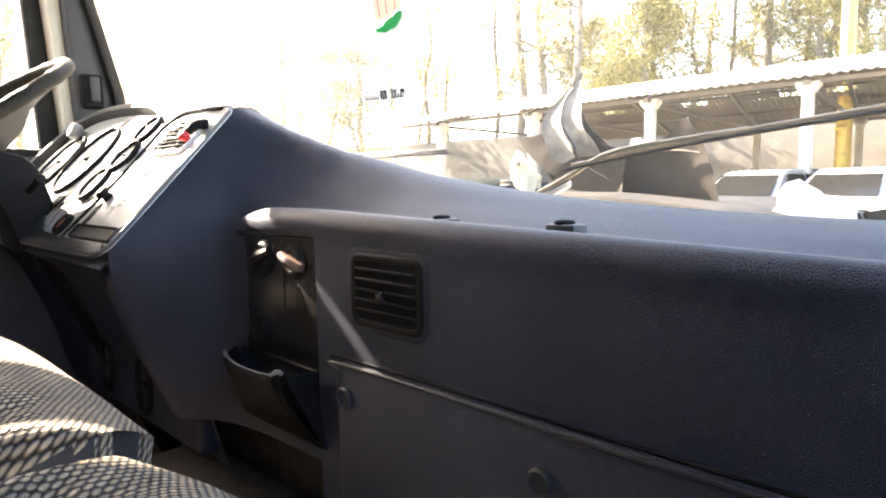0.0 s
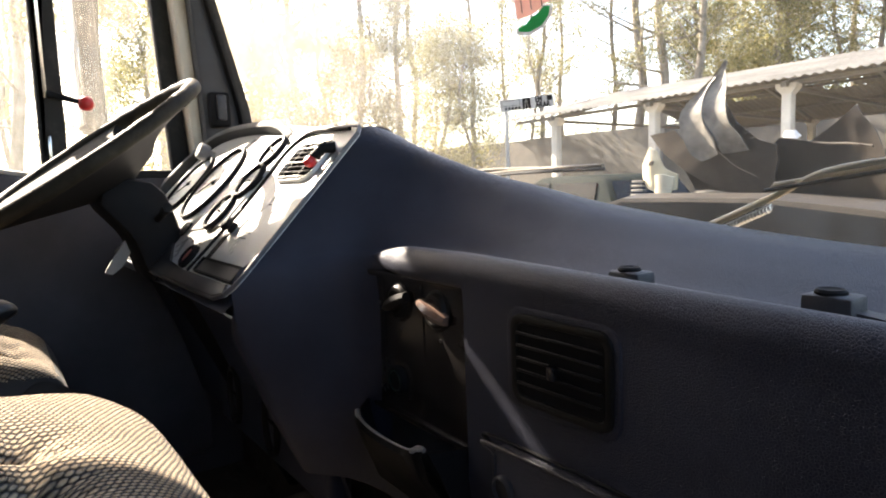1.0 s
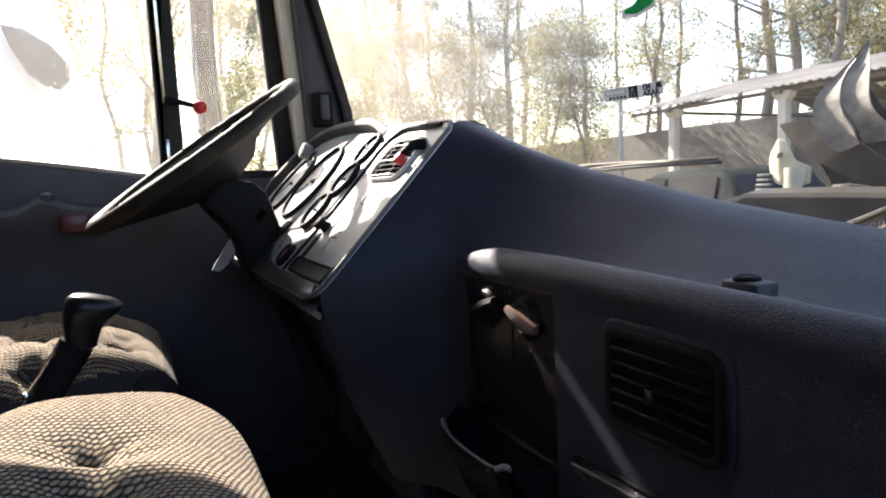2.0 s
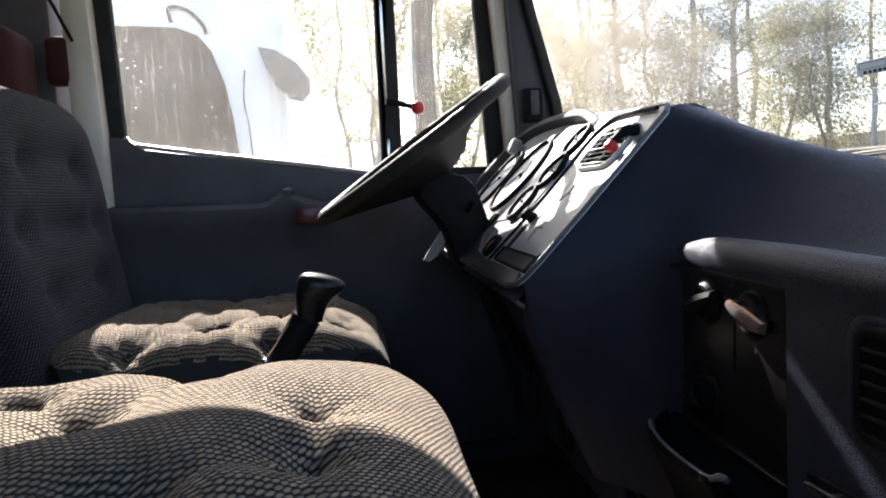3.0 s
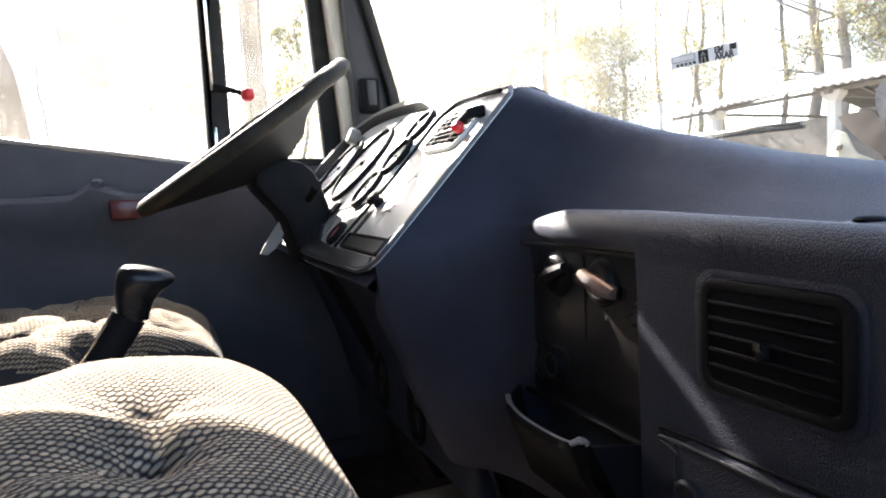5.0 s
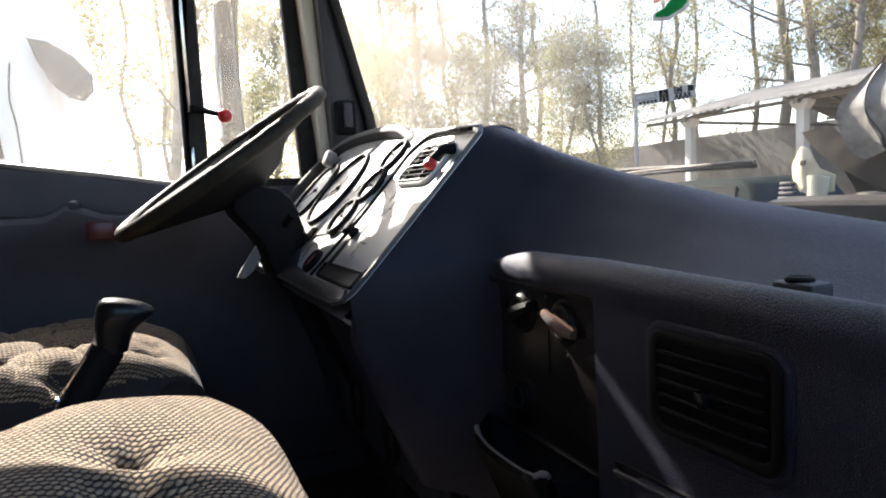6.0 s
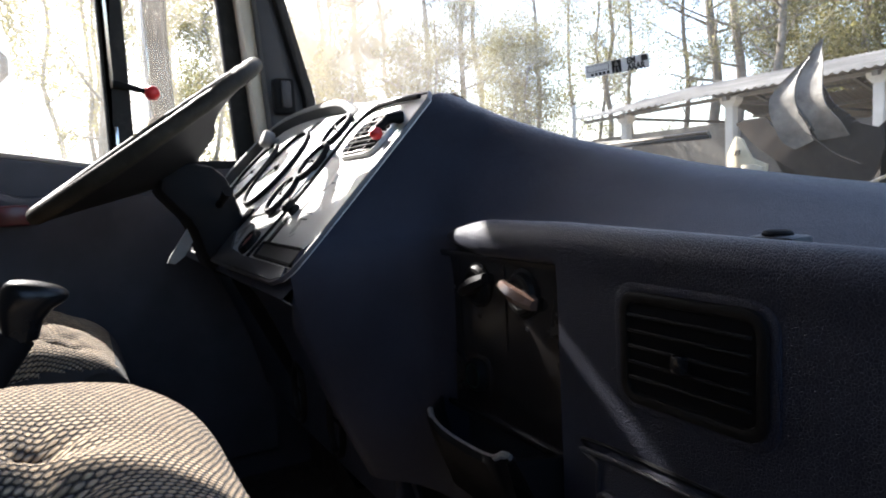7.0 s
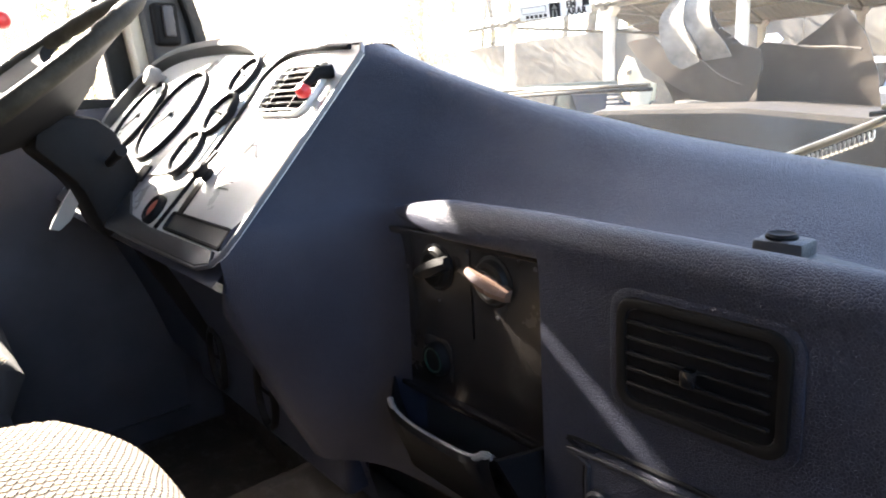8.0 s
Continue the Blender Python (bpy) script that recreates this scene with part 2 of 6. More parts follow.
def printed(name, color):
    """Thin printed film that lets daylight through."""
    m, ns, ls = nodes_of(name)
    b = ns["Principled BSDF"]
    c = coords(ns, ls)
    fade = node(ns, "TexNoise", Scale=60.0, Detail=4.0)
    ls.new(c, fade.inputs["Vector"])
    mr = ns.new("ShaderNodeMapRange")
    mr.inputs["To Min"].default_value, mr.inputs["To Max"].default_value = 0.85, 1.1
    ls.new(fade.outputs["Fac"], mr.inputs["Value"])
    tint = ns.new("ShaderNodeVectorMath")
    tint.operation = "SCALE"
    tint.inputs[0].default_value = color
    ls.new(mr.outputs[0], tint.inputs["Scale"])
    tr = ns.new("ShaderNodeBsdfTranslucent")
    ls.new(tint.outputs[0], b.inputs["Base Color"]), ls.new(tint.outputs[0], tr.inputs[0])
    mix = ns.new("ShaderNodeMixShader")
    mix.inputs[0].default_value = 0.75
    ls.new(b.outputs[0], mix.inputs[1]), ls.new(tr.outputs[0], mix.inputs[2])
    ls.new(mix.outputs[0], ns["Material Output"].inputs["Surface"])
    return m


WHITE = printed("white_print", (0.72, 0.72, 0.70))
INK = surface("black_ink", (0.02, 0.02, 0.02), 0.5, bump=0.0)
PINK = printed("pink_print", (0.95, 0.66, 0.56))
GREENP = printed("green_print", (0.05, 0.45, 0.2))
CLOTH = woven("knotted_seat_cloth", (0.315, 0.238, 0.152), (0.022, 0.016, 0.012))
CLOTH_SHADED = woven("shaded_knotted_cloth", (0.050, 0.046, 0.048), (0.0012, 0.0012, 0.0018))
CLOTH_BASE_AND_SHADE = surface("seat_base_and_side_shade", (0.018, 0.017, 0.017), 0.95, vary=0.2, grain=500, bump=0.6, depth=0.001)
CARPET = surface("floor_mat", (0.06, 0.045, 0.033), 0.95, vary=0.35, scale=12, grain=300, bump=0.8, depth=0.002, dust=0.4)
LINING = surface("headliner", (0.16, 0.15, 0.14), 0.9, vary=0.1, grain=300, bump=0.4)
REARBOUNCE = surface("rear_wall_bounce", (0.42, 0.40, 0.38), 0.9, vary=0.1, grain=300, bump=0.4)
PANELBLACK = surface("dark_moulded_plastic", (0.010, 0.0095, 0.009), 0.45, vary=0.25, grain=400, bump=0.08, depth=0.0003, spec=0.12)
DARKTRIM = vinyl("dark_door_trim", (0.050, 0.046, 0.052), 0.45, spec=0.4)
WHEELSKIN = surface("worn_wheel_rim", (0.019, 0.0165, 0.0125), 0.6, vary=0.4, scale=25, grain=220, bump=0.35, depth=0.001, dust=0.06, spec=0.08)
WINDSCREEN = dusty_glass("dust_and_glare_windscreen", 0.13, 0.0, (0.92, 0.82, 0.68), 0.12, 0.72)
SIDEGLASS = dusty_glass("streaked_side_glass", 0.026, 0.06, (0.95, 0.90, 0.82))


# ---------------------------------------------------------------- builders
def thing(name, label, category, at=(0, 0, 0), group="", kind=""):
    ob = new(name)
    ob.location = at
    ob.empty_display_size = 0.1
    return tagged(ob, label, category, group, kind)


def finish(bm, name, material, smooth=True):
    bmesh.ops.recalc_face_normals(bm, faces=bm.faces)
    me = bpy.data.meshes.new(name)
    bm.to_mesh(me)
    bm.free()
    me.materials.append(material)
    if smooth:
        me.shade_smooth()
        me.set_sharp_from_angle(angle=radians(38))
    return me


def part(name, bm, material, parent=None, label="", smooth=True):
    """Links a bmesh, given in world metres, as one mesh object under a thing or a part."""
    base = Vector((0, 0, 0))
    p = parent
    while p is not None:
        base += p.location
        p = p.parent
    bmesh.ops.translate(bm, verts=bm.verts, vec=-base)
    ob = new(name, finish(bm, name, material, smooth))
    ob.parent = parent
    return tagged(ob, label) if label else ob


def setting(name, bm, material, label, category):
    ob = new(name, finish(bm, name, material))
    return tagged(ob, label, category, kind="structure")


def block(lo, hi, bevel=0.004, segments=2, m=None):
    bm = bmesh.new()
    bmesh.ops.create_cube(bm, size=1)
    lo, hi = Vector(lo), Vector(hi)
    for v in bm.verts:
        v.co = Vector([(lo[i] + hi[i]) / 2 + v.co[i] * (hi[i] - lo[i]) for i in range(3)])
    if bevel:
        bmesh.ops.bevel(bm, geom=bm.edges[:], offset=bevel, segments=segments, affect="EDGES", profile=0.5)
    if m is not None:
        bmesh.ops.transform(bm, matrix=m, verts=bm.verts)
    return bm


def join(*bms):
    out = bms[0]
    for b in bms[1:]:
        me = bpy.data.meshes.new("tmp")
        b.to_mesh(me)
        b.free()
        out.from_mesh(me)
        bpy.data.meshes.remove(me)
    return out


def spline(points, n):
    """n + 1 points along a smooth curve through the given ones."""
    ps = [Vector(p) for p in points]
    out = []
    for k in range(n + 1):
        f = k / n * (len(ps) - 1)
        i = min(int(f), len(ps) - 2)
        t = f - i
        a, b, c, d = ps[max(i - 1, 0)], ps[i], ps[i + 1], ps[min(i + 2, len(ps) - 1)]
        out.append(0.5 * ((2 * b) + (c - a) * t + (2 * a - 5 * b + 4 * c - d) * t * t + (3 * b - a - 3 * c + d) * t ** 3))
    return out


def tube(points, radius, sides=10, n=0, flat=1.0, closed=False):
    """A round bar along points; radius may be a list, one for each given point."""
    pts = [Vector(p) for p in points]
    rs = list(radius) if isinstance(radius, (list, tuple)) else [radius] * len(pts)
    if n:
        ext = spline([(*p, ) for p in pts], n)
        rr = [rs[min(int(k / n * (len(rs) - 1)), len(rs) - 2)] * (1 - (k / n * (len(rs) - 1) - min(int(k / n * (len(rs) - 1)), len(rs) - 2))) + rs[min(int(k / n * (len(rs) - 1)), len(rs) - 2) + 1] * (k / n * (len(rs) - 1) - min(int(k / n * (len(rs) - 1)), len(rs) - 2)) for k in range(n + 1)]
        pts, rs = ext, rr
    bm = bmesh.new()
    rings = []
    up = None
    count = len(pts)
    for i, p in enumerate(pts):
        if closed:
            d = pts[(i + 1) % count] - pts[i - 1]
        else:
            d = pts[min(i + 1, count - 1)] - pts[max(i - 1, 0)]
        d.normalize()
        if up is None:
            up = d.orthogonal().normalized()
        up = (up - d * up.dot(d)).normalized()
        side = d.cross(up)
        rings.append([bm.verts.new(p + rs[i] * (math.cos(a) * up * flat + math.sin(a) * side)) for a in [2 * math.pi * k / sides for k in range(sides)]])
    pairs = list(zip(rings, rings[1:])) + ([(rings[-1], rings[0])] if closed else [])
    for r, s in pairs:
        for k in range(sides):
            bm.faces.new((r[k], r[(k + 1) % sides], s[(k + 1) % sides], s[k]))
    if not closed:
        bm.faces.new(rings[0][::-1]), bm.faces.new(rings[-1])
    return bm


def lathe(profile, m, sides=32):
    """Turns (radius, height) pairs round the z axis of m."""
    bm = bmesh.new()
    rings = []
    for r, h in profile:
        if r < 1e-6:
            rings.append([bm.verts.new(m @ Vector((0, 0, h)))])
        else:
            rings.append([bm.verts.new(m @ Vector((r * math.cos(a), r * math.sin(a), h))) for a in [2 * math.pi * k / sides for k in range(sides)]])
    for r, s in zip(rings, rings[1:]):
        for k in range(sides):
            q = [r[k % len(r)], r[(k + 1) % len(r)], s[(k + 1) % len(s)], s[k % len(s)]]
            q = list(dict.fromkeys(q))
            if len(q) > 2:
                bm.faces.new(q)
    return bm


def loft(rows, closed=False, caps=False):
    """A skin over rows of points, with UVs in metres."""
    bm = bmesh.new()
    vs = [[bm.verts.new(p) for p in r] for r in rows]
    uv = bm.loops.layers.uv.new("UVMap")
    ud = {}
    for i, r in enumerate(vs):
        run = 0.0
        for j, v in enumerate(r):
            if j:
                run += (v.co - r[j - 1].co).length
            ud[v] = [run, 0.0]
    mid = len(vs[0]) // 2
    acc = 0.0
    for i, r in enumerate(vs):
        if i:
            acc += (r[mid].co - vs[i - 1][mid].co).length
        for v in r:
            ud[v][1] = acc
            ud[v][0] -= 0
    for r, s in zip(vs, vs[1:]):
        n = len(r)
        for j in range(n if closed else n - 1):
            try:
                f = bm.faces.new((r[j], r[(j + 1) % n], s[(j + 1) % n], s[j]))
            except ValueError:
                continue
            for l in f.loops:
                l[uv].uv = ud[l.vert]
    if caps:
        bm.faces.new(vs[0][::-1]), bm.faces.new(vs[-1])
    return bm


def plate(outline, m, thick, bevel=0.0):
    """A flat piece of given outline (x, y of m), standing up from its plane."""
    bm = bmesh.new()
    low = [bm.verts.new(m @ Vector((x, y, 0))) for x, y in outline]
    f = bm.faces.new(low)
    if thick:
        g = bmesh.ops.extrude_face_region(bm, geom=[f])
        top = [v for v in g["geom"] if isinstance(v, bmesh.types.BMVert)]
        bmesh.ops.translate(bm, verts=top, vec=m.to_3x3() @ Vector((0, 0, thick)))
        if bevel:
            edges = [e for e in bm.edges if all(v in top for v in e.verts)]
            bmesh.ops.bevel(bm, geom=edges, offset=bevel, segments=2, affect="EDGES", profile=0.5)
    return bm


def rounded(x0, y0, x1, y1, r, n=5):
    out = []
    for cx, cy, a0 in ((x1 - r, y1 - r, 0), (x0 + r, y1 - r, 90), (x0 + r, y0 + r, 180), (x1 - r, y0 + r, 270)):
        out += [(cx + r * math.cos(radians(a0 + 90 * k / n)), cy + r * math.sin(radians(a0 + 90 * k / n))) for k in range(n + 1)]
    return out


def ring(outline, inner, m, thick, bevel=0.0):
    """A frame between two outlines with the same number of points."""
    bm = bmesh.new()
    n = len(outline)
    lv = []
    for z in (0, thick):
        lv.append([[bm.verts.new(m @ Vector((x, y, z))) for x, y in o] for o in (outline, inner)])
    for k in range(n):
        j = (k + 1) % n
        (ao, ai), (bo, bi) = lv
        bm.faces.new((bo[k], bo[j], bi[j], bi[k])), bm.faces.new((ao[k], ai[k], ai[j], ao[j]))
        bm.faces.new((ao[k], ao[j], bo[j], bo[k])), bm.faces.new((ai[k], bi[k], bi[j], ai[j]))
    if bevel:
        top = set(lv[1][0] + lv[1][1])
        bmesh.ops.recalc_face_normals(bm, faces=bm.faces)
        es = [e for e in bm.edges if e.verts[0] in top and e.verts[1] in top and len({v in lv[1][0] for v in e.verts}) == 1]
        bmesh.ops.bevel(bm, geom=es, offset=bevel, segments=2, affect="EDGES", profile=0.5)
    return bm


def basis(o, x, y):
    """A frame with its x and y axes along the given directions."""
    x = Vector(x).normalized()
    z = x.cross(Vector(y)).normalized()
    y = z.cross(x)
    m = Matrix((x, y, z)).transposed().to_4x4()
    m.translation = Vector(o)
    return m


# ---------------------------------------------------------------- the cab shell
FLOOR, ROOF, BACK = 1.25, 2.95, -0.80


def screen_y(x, z):
    """How far ahead the curved, raked windscreen lies."""
    return 0.765 - 0.17 * x * x - 0.15 * (z - 2.08)


def sheet(x0, x1, z0, z1, push, thick, nx=28, nz=8):
    rows = []
    for i in range(nz + 1):
        z = z0 + (z1 - z0) * i / nz
        rows.append([(x0 + (x1 - x0) * j / nx, screen_y(x0 + (x1 - x0) * j / nx, z) + push, z) for j in range(nx + 1)])
    bm = loft(rows)
    if thick:
        bmesh.ops.solidify(bm, geom=bm.faces[:], thickness=thick)
    return bm


setting("floor", join(block((-1.1, BACK, FLOOR - 0.04), (1.1, 0.72, FLOOR), 0.004), block((-0.40, -0.75, FLOOR), (-0.13, 0.30, FLOOR + 0.22), 0.05, 4), block((-0.46, 0.10, FLOOR - 0.01), (0.42, 0.555, FLOOR + 0.20), 0.06, 4)), CARPET, "dusty brown rubber mat on the cab floor", "floor")
setting("wall_base", block((-1.08, BACK, 0.2), (1.08, 0.56, FLOOR - 0.042), 0.02), BLACK, "dark plain base under the cab", "wall")
setting("ceiling", block((-1.16, BACK - 0.05, ROOF), (1.16, 0.72, ROOF + 0.05), 0.01), LINING, "pale grey cloth headliner of the cab", "ceiling")
# never in view; kept pale as a reflector for the dashboard face
setting("wall_back", block((-1.16, BACK - 0.05, FLOOR - 0.04), (1.16, BACK, ROOF), 0.004), REARBOUNCE, "unseen rear wall of the cab, pale to bounce light onto the dashboard", "wall")
setting("wall_front", join(block((-1.12, 0.56, FLOOR - 0.04), (1.12, 0.60, 1.80), 0.004), block((-1.1, 0.60, 0.75), (1.1, 0.68, 1.72), 0.02)), CARPET, "dark carpeted bulkhead under the dashboard", "wall")
ws = setting("window_1", sheet(-1.0, 1.0, 1.80, 2.72, 0.0, 0.005), WINDSCREEN, "wide curved windscreen with a film of dust", "window")
ws.visible_shadow = False
frame_bm = join(sheet(-1.06, 1.06, 2.70, 2.97, -0.02, 0.05), sheet(-1.06, 1.06, 1.72, 1.81, -0.01, 0.05))
setting("trim", frame_bm, RUBBER, "black rubber windscreen surround", "trim")


def door_side(s):
    """A cab door wall on side s (-1: the driver's): lower skin, sill that falls forward, window frame."""
    def sill(y):
        return 2.094 - 0.158 * (y + 0.412) if y < 0.2 else 1.997
    x0, x1 = s * 1.07, s * 1.13
    ys = [BACK, -0.60, -0.47, -0.40, -0.2, 0.0, 0.2, 0.45, 0.62, 0.66]
    rows = [[(x, y, z) for x, z in ((x0, FLOOR), (x0, (sill(y) if y > -0.43 else sill(y) + 0.03) - 0.012), (x0 + s * 0.012, sill(y) if y > -0.43 else sill(y) + 0.03), (x1, sill(y) - 0.01), (x1 + s * 0.02, FLOOR - 0.3))] for y in ys]
    bm = loft(rows, closed=True, caps=True)
    return bm


def prism(pts, s, x0, x1, bevel=0.004):
    """An upright of the cab's side: a (y, z) outline pulled from x0 to x1."""
    bm = plate(pts, Matrix(((0, 0, s, s * x0), (1, 0, 0, 0), (0, 1, 0, 0), (0, 0, 0, 1))), x1 - x0)
    bmesh.ops.recalc_face_normals(bm, faces=bm.faces)
    if bevel:
        bmesh.ops.bevel(bm, geom=bm.edges[:], offset=bevel, segments=2, affect="EDGES", profile=0.5)
    return bm


# the rail's stepped lower edge is out of view and set to shape the sun
setting("wall_left", join(door_side(-1), block((-1.14, BACK, 2.05), (-1.06, -0.56, ROOF), 0.01), prism([(BACK, ROOF), (BACK, 2.944), (-0.5, 2.944), (-0.02, 2.944), (0.02, 2.90), (0.10, 2.85), (0.17, 2.775), (0.20, 2.765), (0.235, 2.757), (0.285, 2.695), (0.35, 2.705), (0.62, 2.70), (0.62, ROOF)], -1, 1.06, 1.14, 0)), DARKTRIM, "dark lower skin and roof rail of the driver's side", "wall")
setting("wall_right", join(door_side(1), block((1.06, BACK, 2.05), (1.14, -0.56, ROOF), 0.01), prism([(BACK, ROOF), (BACK, 2.80), (0.45, 2.80), (0.62, 2.72), (0.62, ROOF)], 1, 1.06, 1.14, 0)), DARKTRIM, "dark lower skin and roof rail of the passenger's side", "wall")


for s in (-1, 1):
    who = "driver's" if s < 0 else "passenger's"
    # painted pillar, dark moulded cover and rubber of the front upright
    setting("pillar_front", prism([(0.482, 1.98), (0.522, 1.98), (0.508, 2.15), (0.489, 2.42), (0.47, 2.785), (0.425, 2.785)], s, 1.0, 1.08, 0.010), CREAM, f"cream painted windscreen pillar on the {who} side", "pillar")
    setting("trim_pillar", prism([(0.506, 1.90), (0.612, 1.90), (0.580, 2.15), (0.512, 2.42), (0.482, 2.66), (0.455, 2.66), (0.480, 2.42)], s, 0.965, 1.06, 0.010), CHARCOAL, f"dark moulded pillar cover on the {who} side", "trim")
    setting("seal_front", prism([(0.600, 1.92), (0.630, 1.92), (0.597, 2.15), (0.528, 2.42), (0.500, 2.66), (0.478, 2.66), (0.506, 2.42), (0.572, 2.15)], s, 0.945, 1.07, 0.005), RUBBER, "black rubber seal of the windscreen edge", "trim")
    setting("pillar_rear", prism([(-0.510, 1.3), (-0.450, 1.3), (-0.452, 2.1), (-0.474, 2.785), (-0.530, 2.785)], s, 1.02, 1.08, 0.014), CREAM, f"cream painted door pillar on the {who} side", "pillar")

# ---------------------------------------------------------------- driver's door
door = thing("cab_door", "dark trimmed driver's door with a cream pillar beside it, shut", "door", (-1.05, 0, 1.3))


def wall_loft(rows):
    return loft(rows, closed=True, caps=True)


def door_trim():
    rows = []
    for k in range(25):
        y = -0.455 + 0.93 * k / 24
        top = 2.094 - 0.158 * (y + 0.412) if y < 0.2 else 1.997
        if y < -0.405:
            top += 0.022
        led = 1.955 - 0.02 * (y + 0.44) + (0.03 * math.exp(-((y + 0.055) / 0.03) ** 2))
        fade = 1 if y < 0.02 else max(0.0, 1 - (y - 0.02) / 0.08)
        rows.append([(-1.066, y, 1.30), (-1.035, y, 1.32), (-1.03, y, 1.80), (-1.03 + 0.012 * fade, y, led - 0.075), (-1.03 + 0.036 * fade, y, led - 0.045), (-1.03 + 0.040 * fade, y, led - 0.012), (-1.03 + 0.032 * fade, y, led - 0.001), (-1.03 + 0.018 * fade, y, led), (-1.043, y, led + 0.004), (-1.045, y, top - 0.02), (-1.052, y, top - 0.004), (-1.068, y, top)])
    return wall_loft(rows)


part("panel", door_trim(), DARKTRIM, door)
part("sill_strip", tube([(-1.064, -0.44, 2.122), (-1.062, -0.415, 2.112), (-1.062, -0.39, 2.097), (-1.064, 0.0, 2.034), (-1.064, 0.2, 2.003), (-1.064, 0.45, 2.002)], 0.006, 8, 40), surface("worn_bright_sill", (0.45, 0.44, 0.42), 0.3, 0.6, vary=0.2), door, "bright worn strip along the window sill")
part("red_reflector", block((-1.03, -0.033, 1.895), (-0.978, 0.022, 1.935), 0.005), surface("dull_red_reflector", (0.08, 0.006, 0.007), 0.35, vary=0.2, bump=0.05), door, "red plastic door reflector")
part("screw_boss", lathe([(0, 0.012), (0.008, 0.012), (0.013, 0.004), (0.014, -0.03)], basis((-1.006, -0.054, 1.969), (0, 1, 0), (0, 0, 1)), 16), CHARCOAL, door)
part("seal_rear", prism([(-0.462, 2.07), (-0.418, 2.085), (-0.436, 2.785), (-0.482, 2.785)], -1, 1.055, 1.085, 0.008), RUBBER, door, "black rubber channel of the door glass")
# real upright below 2.43; the unseen notches above it only shape the sun patches
divider = part("divider", prism([(0.172, 2.0), (0.224, 2.0), (0.224, 2.43), (0.196, 2.448), (0.188, 2.47), (0.188, 2.585), (0.243, 2.60), (0.243, 2.622), (0.227, 2.645), (0.226, 2.695), (0.176, 2.695)], -1, 1.052, 1.09, 0.007), RUBBER, door, "black upright between the two door panes")
part("bright_bead", join(block((-1.050, 0.187, 2.015), (-1.046, 0.194, 2.09), 0.001), block((-1.050, 0.187, 2.17), (-1.046, 0.194, 2.785), 0.001)), CHROME, divider, "thin bright metal bead")
part("seal_front", prism([(0.438, 1.99), (0.488, 1.99), (0.448, 2.785), (0.398, 2.785)], -1, 1.05, 1.085, 0.008), RUBBER, door, "black rubber channel of the quarter light")
# added out of view: its outline cuts the sun on bench and dashboard
part("sun_cut_rail", prism([(-0.50, 2.828), (-0.50, 2.705), (0.0, 2.70), (0.08, 2.67), (0.13, 2.625), (0.172, 2.565), (0.187, 2.555), (0.187, 2.80), (0.12, 2.87), (0.03, 2.92), (0.02, 2.828)], -1, 1.055, 1.085, 0.004), RUBBER, door, "black rail added out of view to shape the sun through the door glass")
part("seal_bottom", prism([(0.2, 1.985), (0.47, 1.985), (0.47, 2.012), (0.2, 2.016)], -1, 1.055, 1.085, 0.005), RUBBER, door)
pane = part("door_pane", block((-1.073, -0.45, 1.98), (-1.069, 0.20, 2.785), 0), SIDEGLASS, door, "dusty streaked door glass")
pane.visible_shadow = False
pane = part("quarter_pane", block((-1.073, 0.20, 1.98), (-1.069, 0.46, 2.785), 0), SIDEGLASS, door, "fixed quarter light with dust")
pane.visible_shadow = False
latch = part("latch_arm", tube([(-1.045, 0.195, 2.178), (-1.04, 0.22, 2.172), (-1.04, 0.258, 2.162)], [0.009, 0.007, 0.005], 10), BLACK, door)
part("latch_knob", lathe([(0, 0.016), (0.008, 0.0145), (0.014, 0.009), (0.016, 0), (0.014, -0.009), (0.008, -0.0145), (0, -0.016)], Matrix.Translation((-1.04, 0.266, 2.160)), 20), RED, latch, "red ball knob")
grab = thing("pillar_grip", "small dark plastic box with a clip on the pillar cover", "grip", (-0.96, 0.545, 2.16))
part("box", block((-0.985, 0.505, 2.105), (-0.945, 0.553, 2.185), 0.008, 3), BLACK, grab)
part("clip", block((-0.950, 0.520, 2.12), (-0.936, 0.541, 2.178), 0.004), CHARCOAL, grab)

